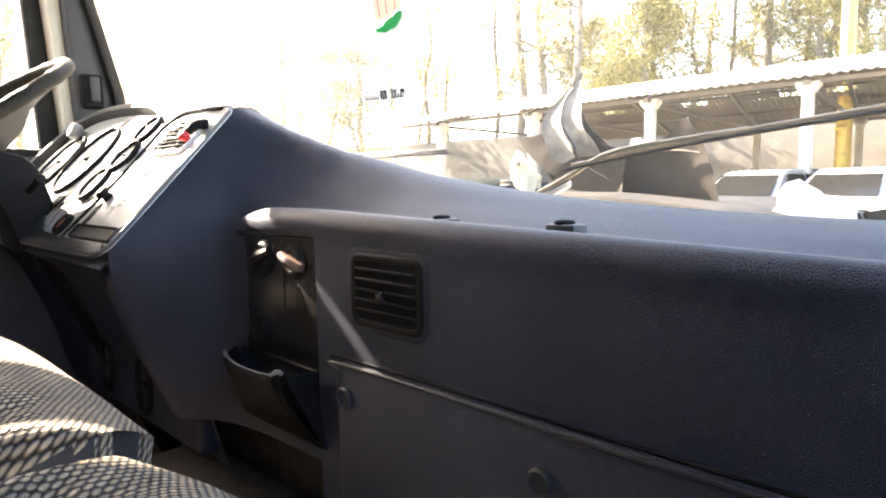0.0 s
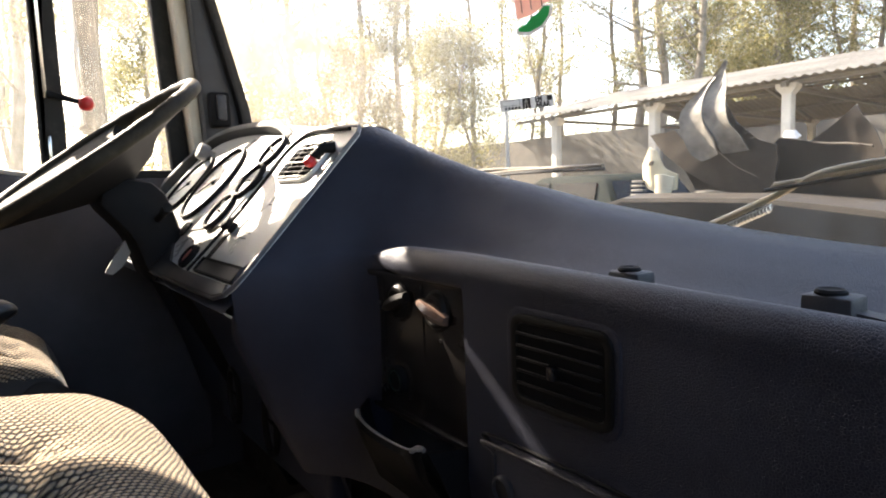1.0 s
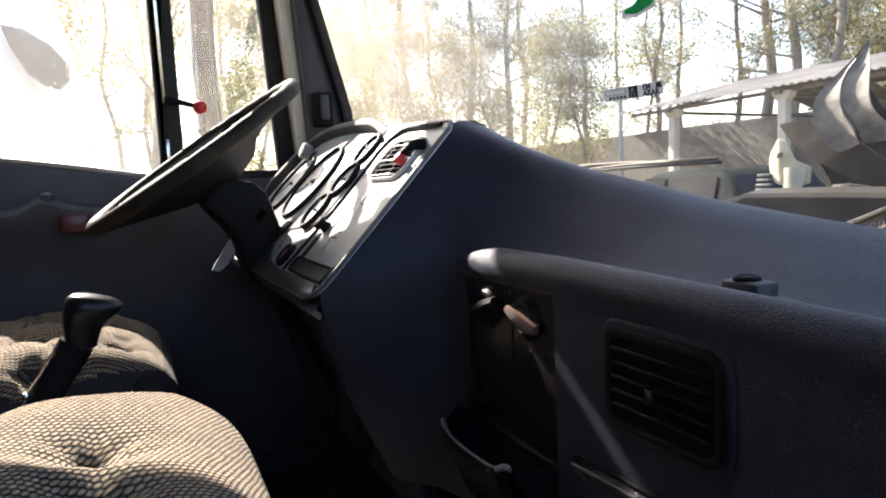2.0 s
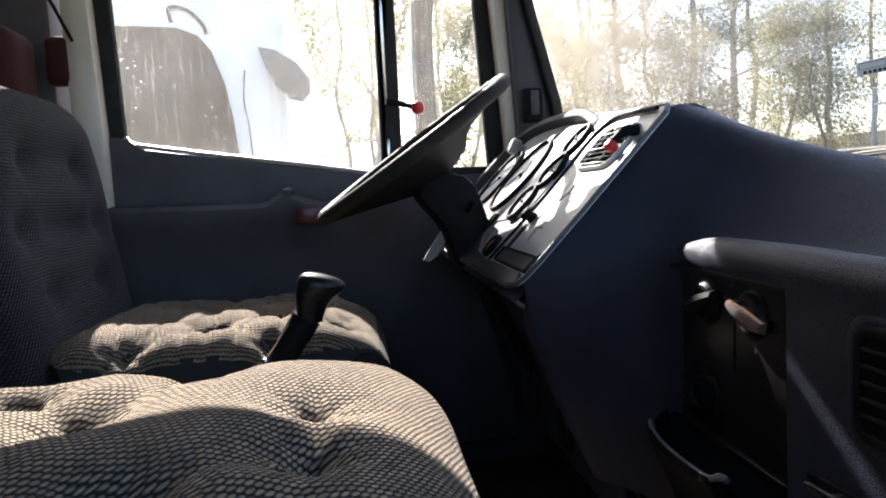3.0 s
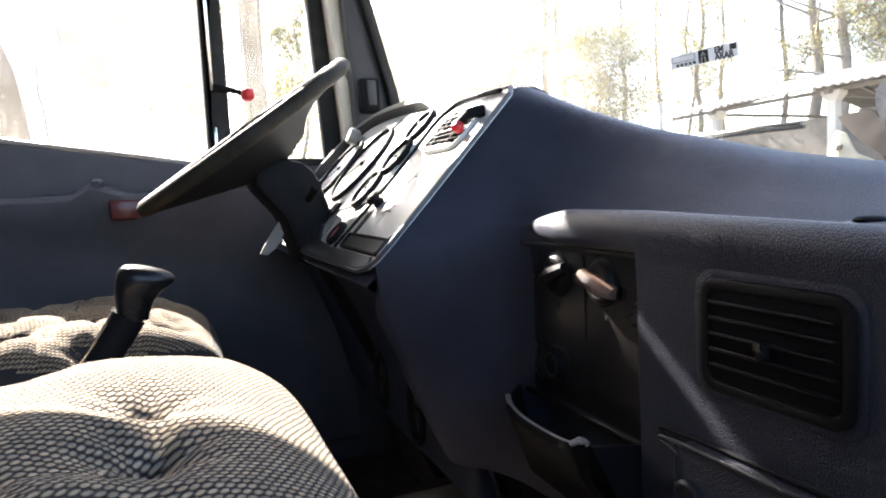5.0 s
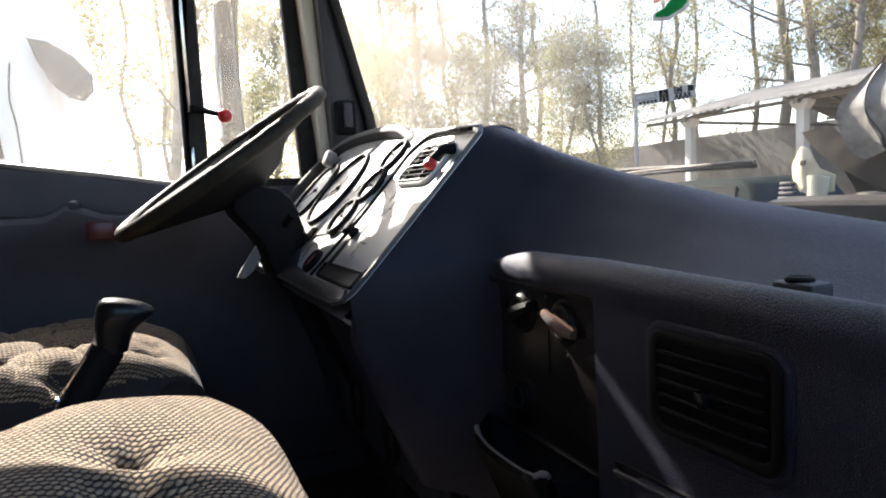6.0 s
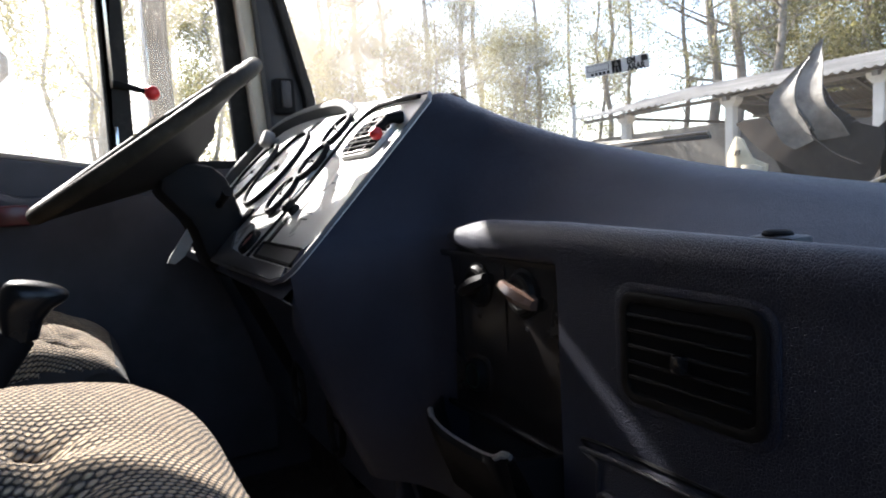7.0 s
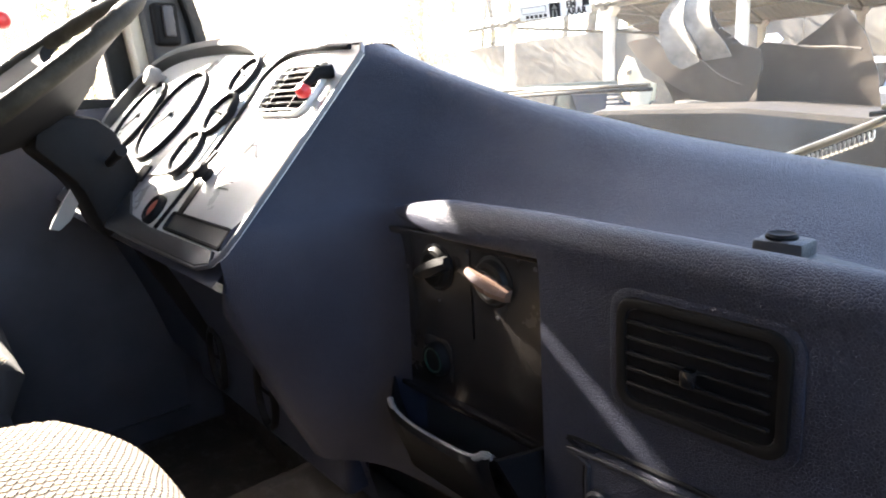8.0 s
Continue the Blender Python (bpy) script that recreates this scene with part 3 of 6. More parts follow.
# ---------------------------------------------------------------- dashboard
dash = thing("dashboard", "long navy vinyl dashboard with a raised driver's side", "dashboard", (0, 0.55, 1.5))
STATIONS = [
    (-0.205, 0.40, 1.575, 0.345, 1.70, 0.302, 1.837, 0.350, 1.888, 0.398, 1.939, 0.446, 1.989, 0.494, 2.040, 0.56, 2.026, 0.70, 1.95),
    (-0.170, 0.425, 1.575, 0.387, 1.70, 0.368, 1.842, 0.404, 1.888, 0.437, 1.932, 0.473, 1.977, 0.514, 2.022, 0.58, 2.004, 0.72, 1.92),
    (-0.130, 0.440, 1.575, 0.428, 1.70, 0.425, 1.850, 0.445, 1.888, 0.468, 1.924, 0.500, 1.963, 0.538, 2.003, 0.60, 1.982, 0.74, 1.90),
    (-0.060, 0.450, 1.575, 0.450, 1.70, 0.450, 1.855, 0.468, 1.878, 0.492, 1.904, 0.525, 1.940, 0.563, 1.976, 0.62, 1.958, 0.75, 1.88),
    (0.000, 0.452, 1.575, 0.452, 1.70, 0.452, 1.857, 0.472, 1.871, 0.500, 1.890, 0.535, 1.922, 0.580, 1.956, 0.635, 1.950, 0.76, 1.90),
    (0.100, 0.455, 1.575, 0.455, 1.70, 0.455, 1.858, 0.480, 1.866, 0.512, 1.878, 0.552, 1.903, 0.598, 1.930, 0.65, 1.929, 0.765, 1.89),
    (0.300, 0.455, 1.575, 0.455, 1.70, 0.455, 1.858, 0.482, 1.863, 0.520, 1.869, 0.566, 1.888, 0.615, 1.904, 0.66, 1.902, 0.77, 1.87),
    (0.520, 0.455, 1.575, 0.455, 1.70, 0.455, 1.857, 0.482, 1.861, 0.522, 1.866, 0.572, 1.880, 0.622, 1.890, 0.665, 1.888, 0.765, 1.865),
    (0.800, 0.455, 1.575, 0.455, 1.70, 0.455, 1.857, 0.480, 1.860, 0.515, 1.865, 0.550, 1.878, 0.590, 1.886, 0.62, 1.885, 0.66, 1.865),
    (1.060, 0.440, 1.50, 0.440, 1.70, 0.440, 1.855, 0.455, 1.858, 0.480, 1.863, 0.505, 1.875, 0.530, 1.888, 0.55, 1.888, 0.575, 1.865),
]


def smooth_row(x):
    """The stations, joined smoothly across the cab."""
    i = max(k for k in range(len(STATIONS) - 1) if STATIONS[k][0] <= x + 1e-9)
    a, b = STATIONS[i], STATIONS[i + 1]
    t = (x - a[0]) / (b[0] - a[0])
    h = b[0] - a[0]
    out = []
    for k in range(1, len(a)):
        def slope(j):
            lo, hi = max(j - 1, 0), min(j + 1, len(STATIONS) - 1)
            return (STATIONS[hi][k] - STATIONS[lo][k]) / (STATIONS[hi][0] - STATIONS[lo][0])
        m0, m1 = slope(i) * h, slope(i + 1) * h
        out.append((2 * t ** 3 - 3 * t * t + 1) * a[k] + (t ** 3 - 2 * t * t + t) * m0 + (-2 * t ** 3 + 3 * t * t) * b[k] + (t ** 3 - t * t) * m1)
    return out


def upper_shell():
    xs = [-0.205 + 0.305 * (k / 30) for k in range(31)] + [0.1 + 0.96 * k / 30 for k in range(1, 31)]
    rows = []
    for x in xs:
        v = smooth_row(x)
        pts = spline([(x, v[i], v[i + 1]) for i in range(0, len(v), 2)], 48)
        rows.append([(p.x, min(p.y, screen_y(p.x, p.z) - 0.012), p.z) for p in pts])
    # below the instruments the left end turns away in a soft roll
    turned = []
    for k in range(10, 0, -1):
        a, r, a0 = radians(15 * k), 0.030, radians(-50)
        w = [max(0.0, min(1.0, (1.825 - p[2]) / 0.05)) for p in rows[0]]
        dx = -r * (math.sin(a + a0) - math.sin(a0))
        dy = r * (math.cos(a0) - math.cos(a + a0))
        turned.append([(p[0] + dx * f - 0.0004 * k * (1 - f), p[1] + dy * f + 0.0006 * k * (1 - f), p[2] - 0.0004 * k * (1 - f)) for p, f in zip(rows[0], w)])
    return loft(turned + rows)


part("upper_shell", upper_shell(), NAVY, dash, "smooth navy vinyl cowl that sweeps down from the instruments")

# lower panel with the padded roll on top
FACE = 0.428


ROLLP = [(0.452, 1.862), (0.455, 1.882), (0.449, 1.892), (0.440, 1.8945), (0.431, 1.890), (0.425, 1.880), (0.4255, 1.868)]


def swept(x0, x1, prof, n, steps, taper):
    rows = []
    for k in range(n + 1):
        x = x0 + (x1 - x0) * k / n
        f = min(1.0, max(0.0, (x - x0) / taper)) if taper else 1.0
        e = 0.5 * f + 0.5 * math.sin(math.pi / 2 * f)
        drop = 0.016 * max(0.0, (x - 0.1)) / 0.5
        rows.append([(x, 0.452 + (p.y - 0.452) * (0.05 + 0.95 * e), (1.874 + (p.z - 1.874) * (0.06 + 0.94 * e) if taper else p.z) - drop) for p in spline([(0, *q) for q in prof], steps)])
    return loft(rows)


part("padded_roll", swept(-0.118, 0.102, ROLLP + [(0.432, 1.861), (0.446, 1.862)], 48, 32, 0.11), NAVY, dash, "rounded end of the padded roll")
part("face", swept(0.102, 1.06, ROLLP + [(0.4275, 1.855), (FACE, 1.835), (FACE, 1.78), (FACE, 1.70), (FACE, 1.60), (FACE + 0.004, 1.43)], 40, 60, 0), NAVY, dash, "padded navy vinyl roll and face of the dashboard")
part("panel_edge", block((0.102, FACE + 0.001, 1.60), (0.109, 0.456, 1.862), 0.002), NAVY, dash)
part("knee_panel", block((-0.14, 0.447, 1.60), (0.102, 0.47, 1.69), 0.003), CHARCOAL, dash)
glove = part("glovebox_lid", plate(rounded(0.146, 1.470, 0.90, 1.728, 0.018), Matrix(((1, 0, 0, 0), (0, 0, -1, FACE + 0.001), (0, 1, 0, 0), (0, 0, 0, 1))), 0.007, 0.003), NAVY, dash, "navy glovebox lid with a thin raised lip")
YM = Matrix(((1, 0, 0, 0), (0, 0, -1, FACE - 0.006), (0, 1, 0, 0), (0, 0, 0, 1)))
part("lip", tube([(0.150, FACE - 0.0065, 1.69), (0.151, FACE - 0.0065, 1.715), (0.160, FACE - 0.0065, 1.7245), (0.5, FACE - 0.0065, 1.7245), (0.89, FACE - 0.0065, 1.7245)], 0.0022, 8, 60), CHARCOAL, glove)
part("gap", tube([(0.1435, FACE - 0.001, 1.66), (0.144, FACE - 0.001, 1.715), (0.157, FACE - 0.001, 1.7305), (0.5, FACE - 0.001, 1.7305), (0.89, FACE - 0.001, 1.7305)], 0.0016, 6, 60), BLACK, glove)
for x, z in ((0.163, 1.688), (0.428, 1.678)):
    part("lock", lathe([(0.013, 0), (0.013, 0.004), (0.0105, 0.006), (0.0095, 0.003), (0.004, 0.003), (0.0, 0.0035)], YM @ Matrix.Translation((x, z, 0)), 24), CHARCOAL, glove, "round dark lock")

# clips on the tray behind the roll
for x in (0.25, 0.405):
    clip = part("tray_clip", block((x - 0.017, 0.480, 1.864), (x + 0.014, 0.503, 1.886), 0.003), CHARCOAL, dash, "small black plastic clip on the tray")
    part("socket", lathe([(0.0095, -0.004), (0.0095, 0.0015), (0.008, 0.003), (0.006, 0.002), (0, 0.002)], Matrix.Translation((x - 0.003, 0.491, 1.886)), 20), BLACK, clip)
    part("ramp", loft([[(x + 0.010, 0.486, 1.866), (x + 0.010, 0.501, 1.866), (x + 0.010, 0.501, 1.877), (x + 0.010, 0.486, 1.877)], [(x + 0.085, 0.486, 1.8655), (x + 0.085, 0.500, 1.8655), (x + 0.085, 0.500, 1.868), (x + 0.085, 0.486, 1.868)]], closed=True, caps=True), CHARCOAL, clip)

# air vent
VM = Matrix(((1, 0, 0, 0), (0, 0, -1, FACE + 0.002), (0, 1, 0, 0), (0, 0, 0, 1)))
vent = part("air_vent", ring(rounded(0.172, 1.772, 0.285, 1.851, 0.014), rounded(0.180, 1.780, 0.277, 1.843, 0.008), VM, 0.006, 0.0025), PANELBLACK, dash, "black air vent with five slats")
part("duct", plate(rounded(0.178, 1.778, 0.279, 1.846, 0.008), VM, 0.003), BLACK, vent)
for k in range(5):
    z = 1.790 + 0.0108 * k
    part("slat", block((0.182, FACE - 0.006, z - 0.001), (0.274, FACE + 0.004, z + 0.0012), 0.0006, 1, Matrix.Translation((0, FACE, z)) @ Matrix.Rotation(radians(-18), 4, "X") @ Matrix.Translation((0, -FACE, -z))), PANELBLACK, vent)
part("slider", block((0.2235, FACE - 0.012, 1.804), (0.2325, FACE - 0.004, 1.816), 0.002), GLOSSY, vent)
for x in (0.208, 0.248):
    part("upright_vane", block((x - 0.0008, FACE + 0.000, 1.782), (x + 0.0008, FACE + 0.003, 1.842), 0.0003, 1), GLOSSY, vent)
part("bezel", ring(rounded(0.166, 1.766, 0.291, 1.857, 0.018), rounded(0.1735, 1.7735, 0.2835, 1.8495, 0.0135), VM, 0.0035, 0.0015), NAVY, vent, "raised navy bezel round the vent")

# heater control panel, set back behind the face
REC = 0.446
CM = Matrix(((1, 0, 0, 0), (0, 0, -1, REC), (0, 1, 0, 0), (0, 0, 0, 1)))
ctl = part("control_panel", ring(rounded(-0.136, 1.690, 0.101, 1.861, 0.006), rounded(-0.130, 1.697, 0.094, 1.854, 0.003), CM, 0.007, 0.0015), GLOSSY, dash, "polished black heater control panel")
part("fascia", plate(rounded(-0.133, 1.694, 0.098, 1.858, 0.003), CM, 0.003, 0.0005), GLOSSY, ctl)
for x in (-0.076, 0.008):
    part("seam", block((x, REC - 0.0040, 1.770), (x + 0.001, REC - 0.002, 1.852), 0), BLACK, ctl)
for x, turn in ((-0.038, 22), (0.037, -16)):
    km = CM @ Matrix.Translation((x, 1.829, 0.003)) @ Matrix.Rotation(radians(turn), 4, "Z")
    knob = part("knob", lathe([(0.0225, 0), (0.0225, 0.0012), (0.020, 0.0025), (0.019, 0.005), (0.0175, 0.007), (0.014, 0.0075), (0.012, 0.006), (0, 0.006)], km, 32), PANELBLACK, ctl, "round black rotary knob")
    grip = []
    for k in range(9):
        f = k / 8
        w = 0.0058 * (0.45 + 0.95 * math.sin(math.pi * (0.12 + 0.7 * f)))
        h = 0.018 * math.sin(math.pi * (0.18 + 0.64 * f)) ** 0.6
        u = -0.025 + 0.050 * f
        grip.append([tuple(km @ Vector(p)) for p in ((u, -w, 0.004), (u, -w * 0.8, h * 0.8), (u, 0, h), (u, w * 0.8, h * 0.8), (u, w, 0.004))])
    # the sun beam on the right grip is put into its coppery colour
    part("grip", loft(grip, closed=True, caps=True), PANELBLACK if x < 0 else surface("sunlit_knob_grip", (0.16, 0.10, 0.075), 0.28, 0.0, vary=0.3), knob)
for x, z in ((-0.068, 1.822), (-0.085, 1.822), (0.092, 1.812), (0.085, 1.848), (0.006, 1.850), (0.040, 1.797), (-0.038, 1.797)):
    part("mark", lathe([(0.002, 0), (0.002, 0.0008), (0, 0.0008)], CM @ Matrix.Translation((x, z, 0.003)), 10), CHARCOAL, ctl)
low = part("socket_plate", plate(rounded(-0.066, 1.714, -0.024, 1.757, 0.008), CM, 0.0042, 0.0008), GLOSSY, dash)
plug = part("lighter", lathe([(0.017, 0), (0.017, 0.004), (0.014, 0.008), (0.011, 0.006), (0, 0.006)], CM @ Matrix.Translation((-0.045, 1.736, 0.004)), 24), BLACK, low, "cigarette lighter with a green ring")
part("green_ring", lathe([(0.0125, 0.0072), (0.0125, 0.0082), (0.0112, 0.0082), (0.0112, 0.0066)], CM @ Matrix.Translation((-0.045, 1.736, 0.004)), 24), surface("green_glow_ring", (0.006, 0.03, 0.02), 0.3, bump=0), plug)
RIM = spline([(-0.060, 0.392, 1.707), (-0.051, 0.389, 1.702), (-0.024, 0.386, 1.698), (0.015, 0.385, 1.6975), (0.050, 0.385, 1.699), (0.068, 0.386, 1.702), (0.074, 0.388, 1.706), (0.082, 0.390, 1.706)], 24)
rows = []
for p in RIM:
    f = (p.x + 0.060) / 0.142
    rows.append([(p.x, p.y + 0.006, p.z - 0.002), (p.x, p.y - 0.002, p.z + 0.001), (p.x, p.y - 0.004, p.z - 0.005), (p.x, p.y + 0.004, 1.672), (-0.075 + 0.185 * f, 0.425, 1.612), (-0.085 + 0.20 * f, 0.444, 1.600)])
ash = part("ashtray", loft(rows), BLACK, dash, "open black ashtray drawer with a pale worn lip")
part("rim", tube(RIM, [0.0030] * 4 + [0.0022] * 13 + [0.0036] * 6 + [0.0026] * 2, 8), surface("worn_grey_lip", (0.17, 0.165, 0.16), 0.4, vary=0.3, scale=40), ash, "pale worn lip")
part("bin", block((-0.078, 0.430, 1.612), (0.092, 0.444, 1.640), 0.004), BLACK, ash)
part("cheek", loft([[(0.082, 0.391, 1.704), (0.094, 0.445, 1.700), (0.115, 0.445, 1.600), (0.108, 0.425, 1.613)], [(0.087, 0.391, 1.704), (0.099, 0.445, 1.700), (0.12, 0.445, 1.600), (0.113, 0.425, 1.613)]], closed=True, caps=True), BLACK, ash)
part("cheek", loft([[(-0.056, 0.393, 1.706), (-0.125, 0.445, 1.695), (-0.085, 0.445, 1.600), (-0.075, 0.425, 1.613)], [(-0.060, 0.393, 1.706), (-0.129, 0.445, 1.695), (-0.09, 0.445, 1.600), (-0.08, 0.425, 1.613)]], closed=True, caps=True), BLACK, ash)

# driver's side body under the instruments
def binnacle():
    rows = []
    for k in range(21):
        x = -1.06 + 0.856 * k / 20
        e = min(1.0, (x + 1.06) / 0.10)
        g = max(0.0, (x + 0.75) / 0.55)
        rows.append([(x, 0.46, 1.48), (x, 0.42, 1.62), (x, 0.36, 1.76), (x, 0.310, 1.798), (x, 0.291, 1.812), (x, 0.302, 1.824), (x, 0.40, 1.922), (x, 0.49, 2.017), (x, 0.515 + 0.01 * e, 2.03 + 0.012 * e), (x, min(0.58, screen_y(x, 2.04) - 0.02), 2.040 - 0.040 * g), (x, min(0.66, screen_y(x, 2.0) - 0.015), 1.985 - 0.08 * g)])
    return loft([[tuple(p) for p in spline(r, 40)] for r in rows])


part("driver_shell", binnacle(), NAVY, dash, "dark body that carries the instrument panel")
part("knee_cover", block((-0.74, 0.422, 1.50), (-0.22, 0.46, 1.77), 0.012, 3), NAVY, dash)
for x in (-0.62, -0.43):
    foot = part("foot_vent", ring([(x + 0.032 * math.cos(a), 1.575 + 0.058 * math.sin(a)) for a in [2 * math.pi * k / 24 for k in range(24)]], [(x + 0.024 * math.cos(a), 1.575 + 0.048 * math.sin(a)) for a in [2 * math.pi * k / 24 for k in range(24)]], Matrix(((1, 0, 0, 0), (0, 0, -1, 0.424), (0, 1, 0, 0), (0, 0, 0, 1))), 0.012, 0.004), PANELBLACK, dash, "oval black foot-well outlet")
    part("vane", block((x - 0.023, 0.418, 1.573), (x + 0.023, 0.426, 1.577), 0.001), BLACK, foot)

# ---------------------------------------------------------------- instrument panel, on the 46 degree slope
SLOPE = basis((0, 0.302, 1.837), (1, 0, 0), (0, 0.192, 0.203))


def on(x, v, n=0.0, turn=0.0):
    return SLOPE @ Matrix.Translation((x, v, n)) @ Matrix.Rotation(radians(turn), 4, "Z")


panel = thing("instrument_panel", "sunlit pale grey instrument panel with round gauges", "instrument panel", tuple(SLOPE @ Vector((-0.6, 0.15, 0))))
OUT = [(-0.236, -0.018), (-0.210, -0.010), (-0.197, 0.006), (-0.193, 0.03), (-0.190, 0.10), (-0.188, 0.20), (-0.188, 0.264), (-0.202, 0.279), (-0.30, 0.288), (-0.36, 0.292), (-0.42, 0.300), (-0.50, 0.313), (-0.62, 0.326), (-0.74, 0.333), (-0.86, 0.330), (-0.95, 0.312), (-1.00, 0.270), (-1.025, 0.20), (-1.03, 0.10), (-1.02, 0.01), (-1.0, -0.012), (-0.80, -0.019), (-0.50, -0.020)]
MIDP = (-0.62, 0.15)


def inset(o, d):
    n = len(o)
    out = []
    for i in range(n):
        a, b, c = Vector(o[i - 1]), Vector(o[i]), Vector(o[(i + 1) % n])
        t = (c - a).normalized()
        nrm = Vector((-t.y, t.x))
        if nrm.dot(Vector(MIDP) - b) < 0:
            nrm = -nrm
        out.append(tuple(b + nrm * d))
    return out


part("base_plate", plate(inset(OUT, 0.0025), on(0, 0, 0), 0.005), GREY, panel)
part("border", ring(OUT, inset(OUT, 0.0038), on(0, 0, 0.002), 0.0055, 0.0012), surface("worn_panel_border", (0.045, 0.045, 0.052), 0.45, vary=0.2, scale=20, grain=400, bump=0.05, depth=0.0003), panel, "pale raised border worn smooth")
# lip, tray and pad below: the shadow along the panel's foot is their dark colour
part("bottom_lip", plate([(-0.206, -0.007), (-0.216, 0.006), (-0.43, 0.005), (-0.53, 0.012), (-0.60, 0.045), (-0.985, 0.045), (-0.995, -0.010), (-0.60, -0.018), (-0.236, -0.015)], on(0, 0, 0.005), 0.004, 0.0015), surface("shaded_lower_lip", (0.016, 0.016, 0.018), 0.45, vary=0.2), panel)
part("corner_tray", ring(rounded(-0.385, 0.008, -0.205, 0.034, 0.006), rounded(-0.380, 0.012, -0.210, 0.031, 0.004), on(0, 0, 0.004), 0.005, 0.001), BLACK, panel)
part("corner_pad", plate(rounded(-0.38, 0.012, -0.210, 0.031, 0.004), on(0, 0, 0.004), 0.002), surface("shaded_corner_pad", (0.03, 0.03, 0.03), 0.5, vary=0.2), panel)

# visor over the gauges
ARC = spline([(-1.015, 0.10, 0), (-1.012, 0.18, 0), (-0.985, 0.262, 0), (-0.93, 0.305, 0), (-0.84, 0.322, 0), (-0.72, 0.322, 0), (-0.60, 0.314, 0), (-0.50, 0.300, 0), (-0.455, 0.284, 0)], 48)
rows = []
for i, p in enumerate(ARC):
    t = (ARC[min(i + 1, 48)] - ARC[max(i - 1, 0)]).normalized()
    o = Vector((-t.y, t.x, 0))
    h = 0.026 * min(1.0, (48 - i) / 10 + 0.25) * min(1.0, i / 8 + 0.3)
    w = 0.010
    rows.append([tuple(SLOPE @ (p + o * a + Vector((0, 0, b)))) for a, b in ((w, 0), (w * 0.9, h * 0.7), (w * 0.35, h), (-w * 0.3, h * 1.02), (-w * 0.8, h * 0.9), (-w * 0.9, h * 0.5), (-w, 0))])
part("visor", loft(rows, closed=True, caps=True), surface("dull_grey_visor", (0.012, 0.012, 0.012), 0.6, vary=0.15, grain=400, bump=0.1, depth=0.0004), panel, "curved dark visor over the gauges")
part("gauge_plate", plate([(-0.985, 0.075), (-0.70, 0.058), (-0.425, 0.09), (-0.412, 0.255), (-0.50, 0.288), (-0.70, 0.305), (-0.88, 0.303), (-0.96, 0.262)], on(0, 0, 0.003), 0.005, 0.001), GREY, panel)


def gauge(name, x, v, r, face, label, needle=40.0, ticks=0):
    g = part(name, lathe([(r + 0.001, 0), (r + 0.001, 0.007), (r - 0.0005, 0.0095), (r - 0.0045, 0.0095), (r - 0.0068, 0.0065), (r - 0.007, 0.002), (r - 0.008, 0.002)], on(x, v, 0.006), 48), BLACK, panel, label)
    part("face", lathe([(r - 0.0065, 0), (r - 0.0065, 0.004), (0, 0.004)], on(x, v, 0.006), 40), face, g)
    part("needle", join(block((-0.0012, -r * 0.15, 0.0065), (0.0012, r * 0.7, 0.0080), 0.0003, 1, on(x, v, 0.006, needle)), lathe([(r * 0.045, 0.004), (r * 0.045, 0.009), (0, 0.0095)], on(x, v, 0.006), 16)), BLACK, g)
    for k in range(ticks):
        a = 225 - 270 * k / (ticks - 1)
        part("tick", block((r * 0.68, -0.0007, 0.0041), (r * 0.8, 0.0007, 0.0048), 0, 1, on(x, v, 0.006, a)), INK, g, smooth=False)
    return g


gauge("speedometer", -0.655, 0.180, 0.086, DIAL, "large round speedometer in a black ring", 120, 13)
gauge("rev_counter", -0.838, 0.180, 0.076, DIAL, "round rev counter in a black ring", 130, 11)
gauge("small_gauge", -0.458, 0.244, 0.033, DIAL, "small round gauge in a black ring", 60, 5)
gauge("small_gauge", -0.450, 0.180, 0.034, DIAL, "small round gauge in a black ring", 80, 5)
gauge("small_gauge", -0.474, 0.115, 0.036, DIAL, "small round gauge in a black ring", 30, 5)
gauge("small_gauge", -0.965, 0.11, 0.024, DIAL, "small round gauge in a black ring", 30, 4)
part("warning_strip", plate(rounded(-0.615, 0.060, -0.575, 0.088, 0.004), on(0, 0, 0.008), 0.003, 0.001), BLACK, panel)
part("visor_knob", lathe([(0.010, 0), (0.010, 0.010), (0.016, 0.012), (0.018, 0.016), (0.018, 0.030), (0.0155, 0.034), (0, 0.035)], on(-0.862, 0.266, 0.006) @ Matrix.Rotation(radians(20), 4, "X"), 24), surface("worn_grey_knob", (0.20, 0.19, 0.18), 0.5, vary=0.25, scale=40), panel, "stubby grey knob under the visor")
sw = part("round_switch", lathe([(0.021, 0), (0.021, 0.006), (0.018, 0.009), (0.015, 0.009), (0.013, 0.004), (0, 0.004)], on(-0.452, 0.028, 0.005), 28), BLACK, panel, "round switch with a red and brown emblem")
part("emblem", lathe([(0.013, 0.003), (0.012, 0.0065), (0, 0.007)], on(-0.452, 0.028, 0.005), 20), surface("red_brown_emblem", (0.28, 0.05, 0.03), 0.35, vary=0.4, scale=80), sw)
part("divider_groove", tube([tuple(SLOPE @ Vector(p)) for p in ((-0.412, 0.006, 0.006), (-0.402, 0.06, 0.006), (-0.396, 0.13, 0.006), (-0.398, 0.20, 0.006), (-0.404, 0.24, 0.006), (-0.385, 0.268, 0.007), (-0.34, 0.278, 0.009), (-0.215, 0.270, 0.009))], 0.0032, 8, 40), BLACK, panel, "dark seam beside the gauges")
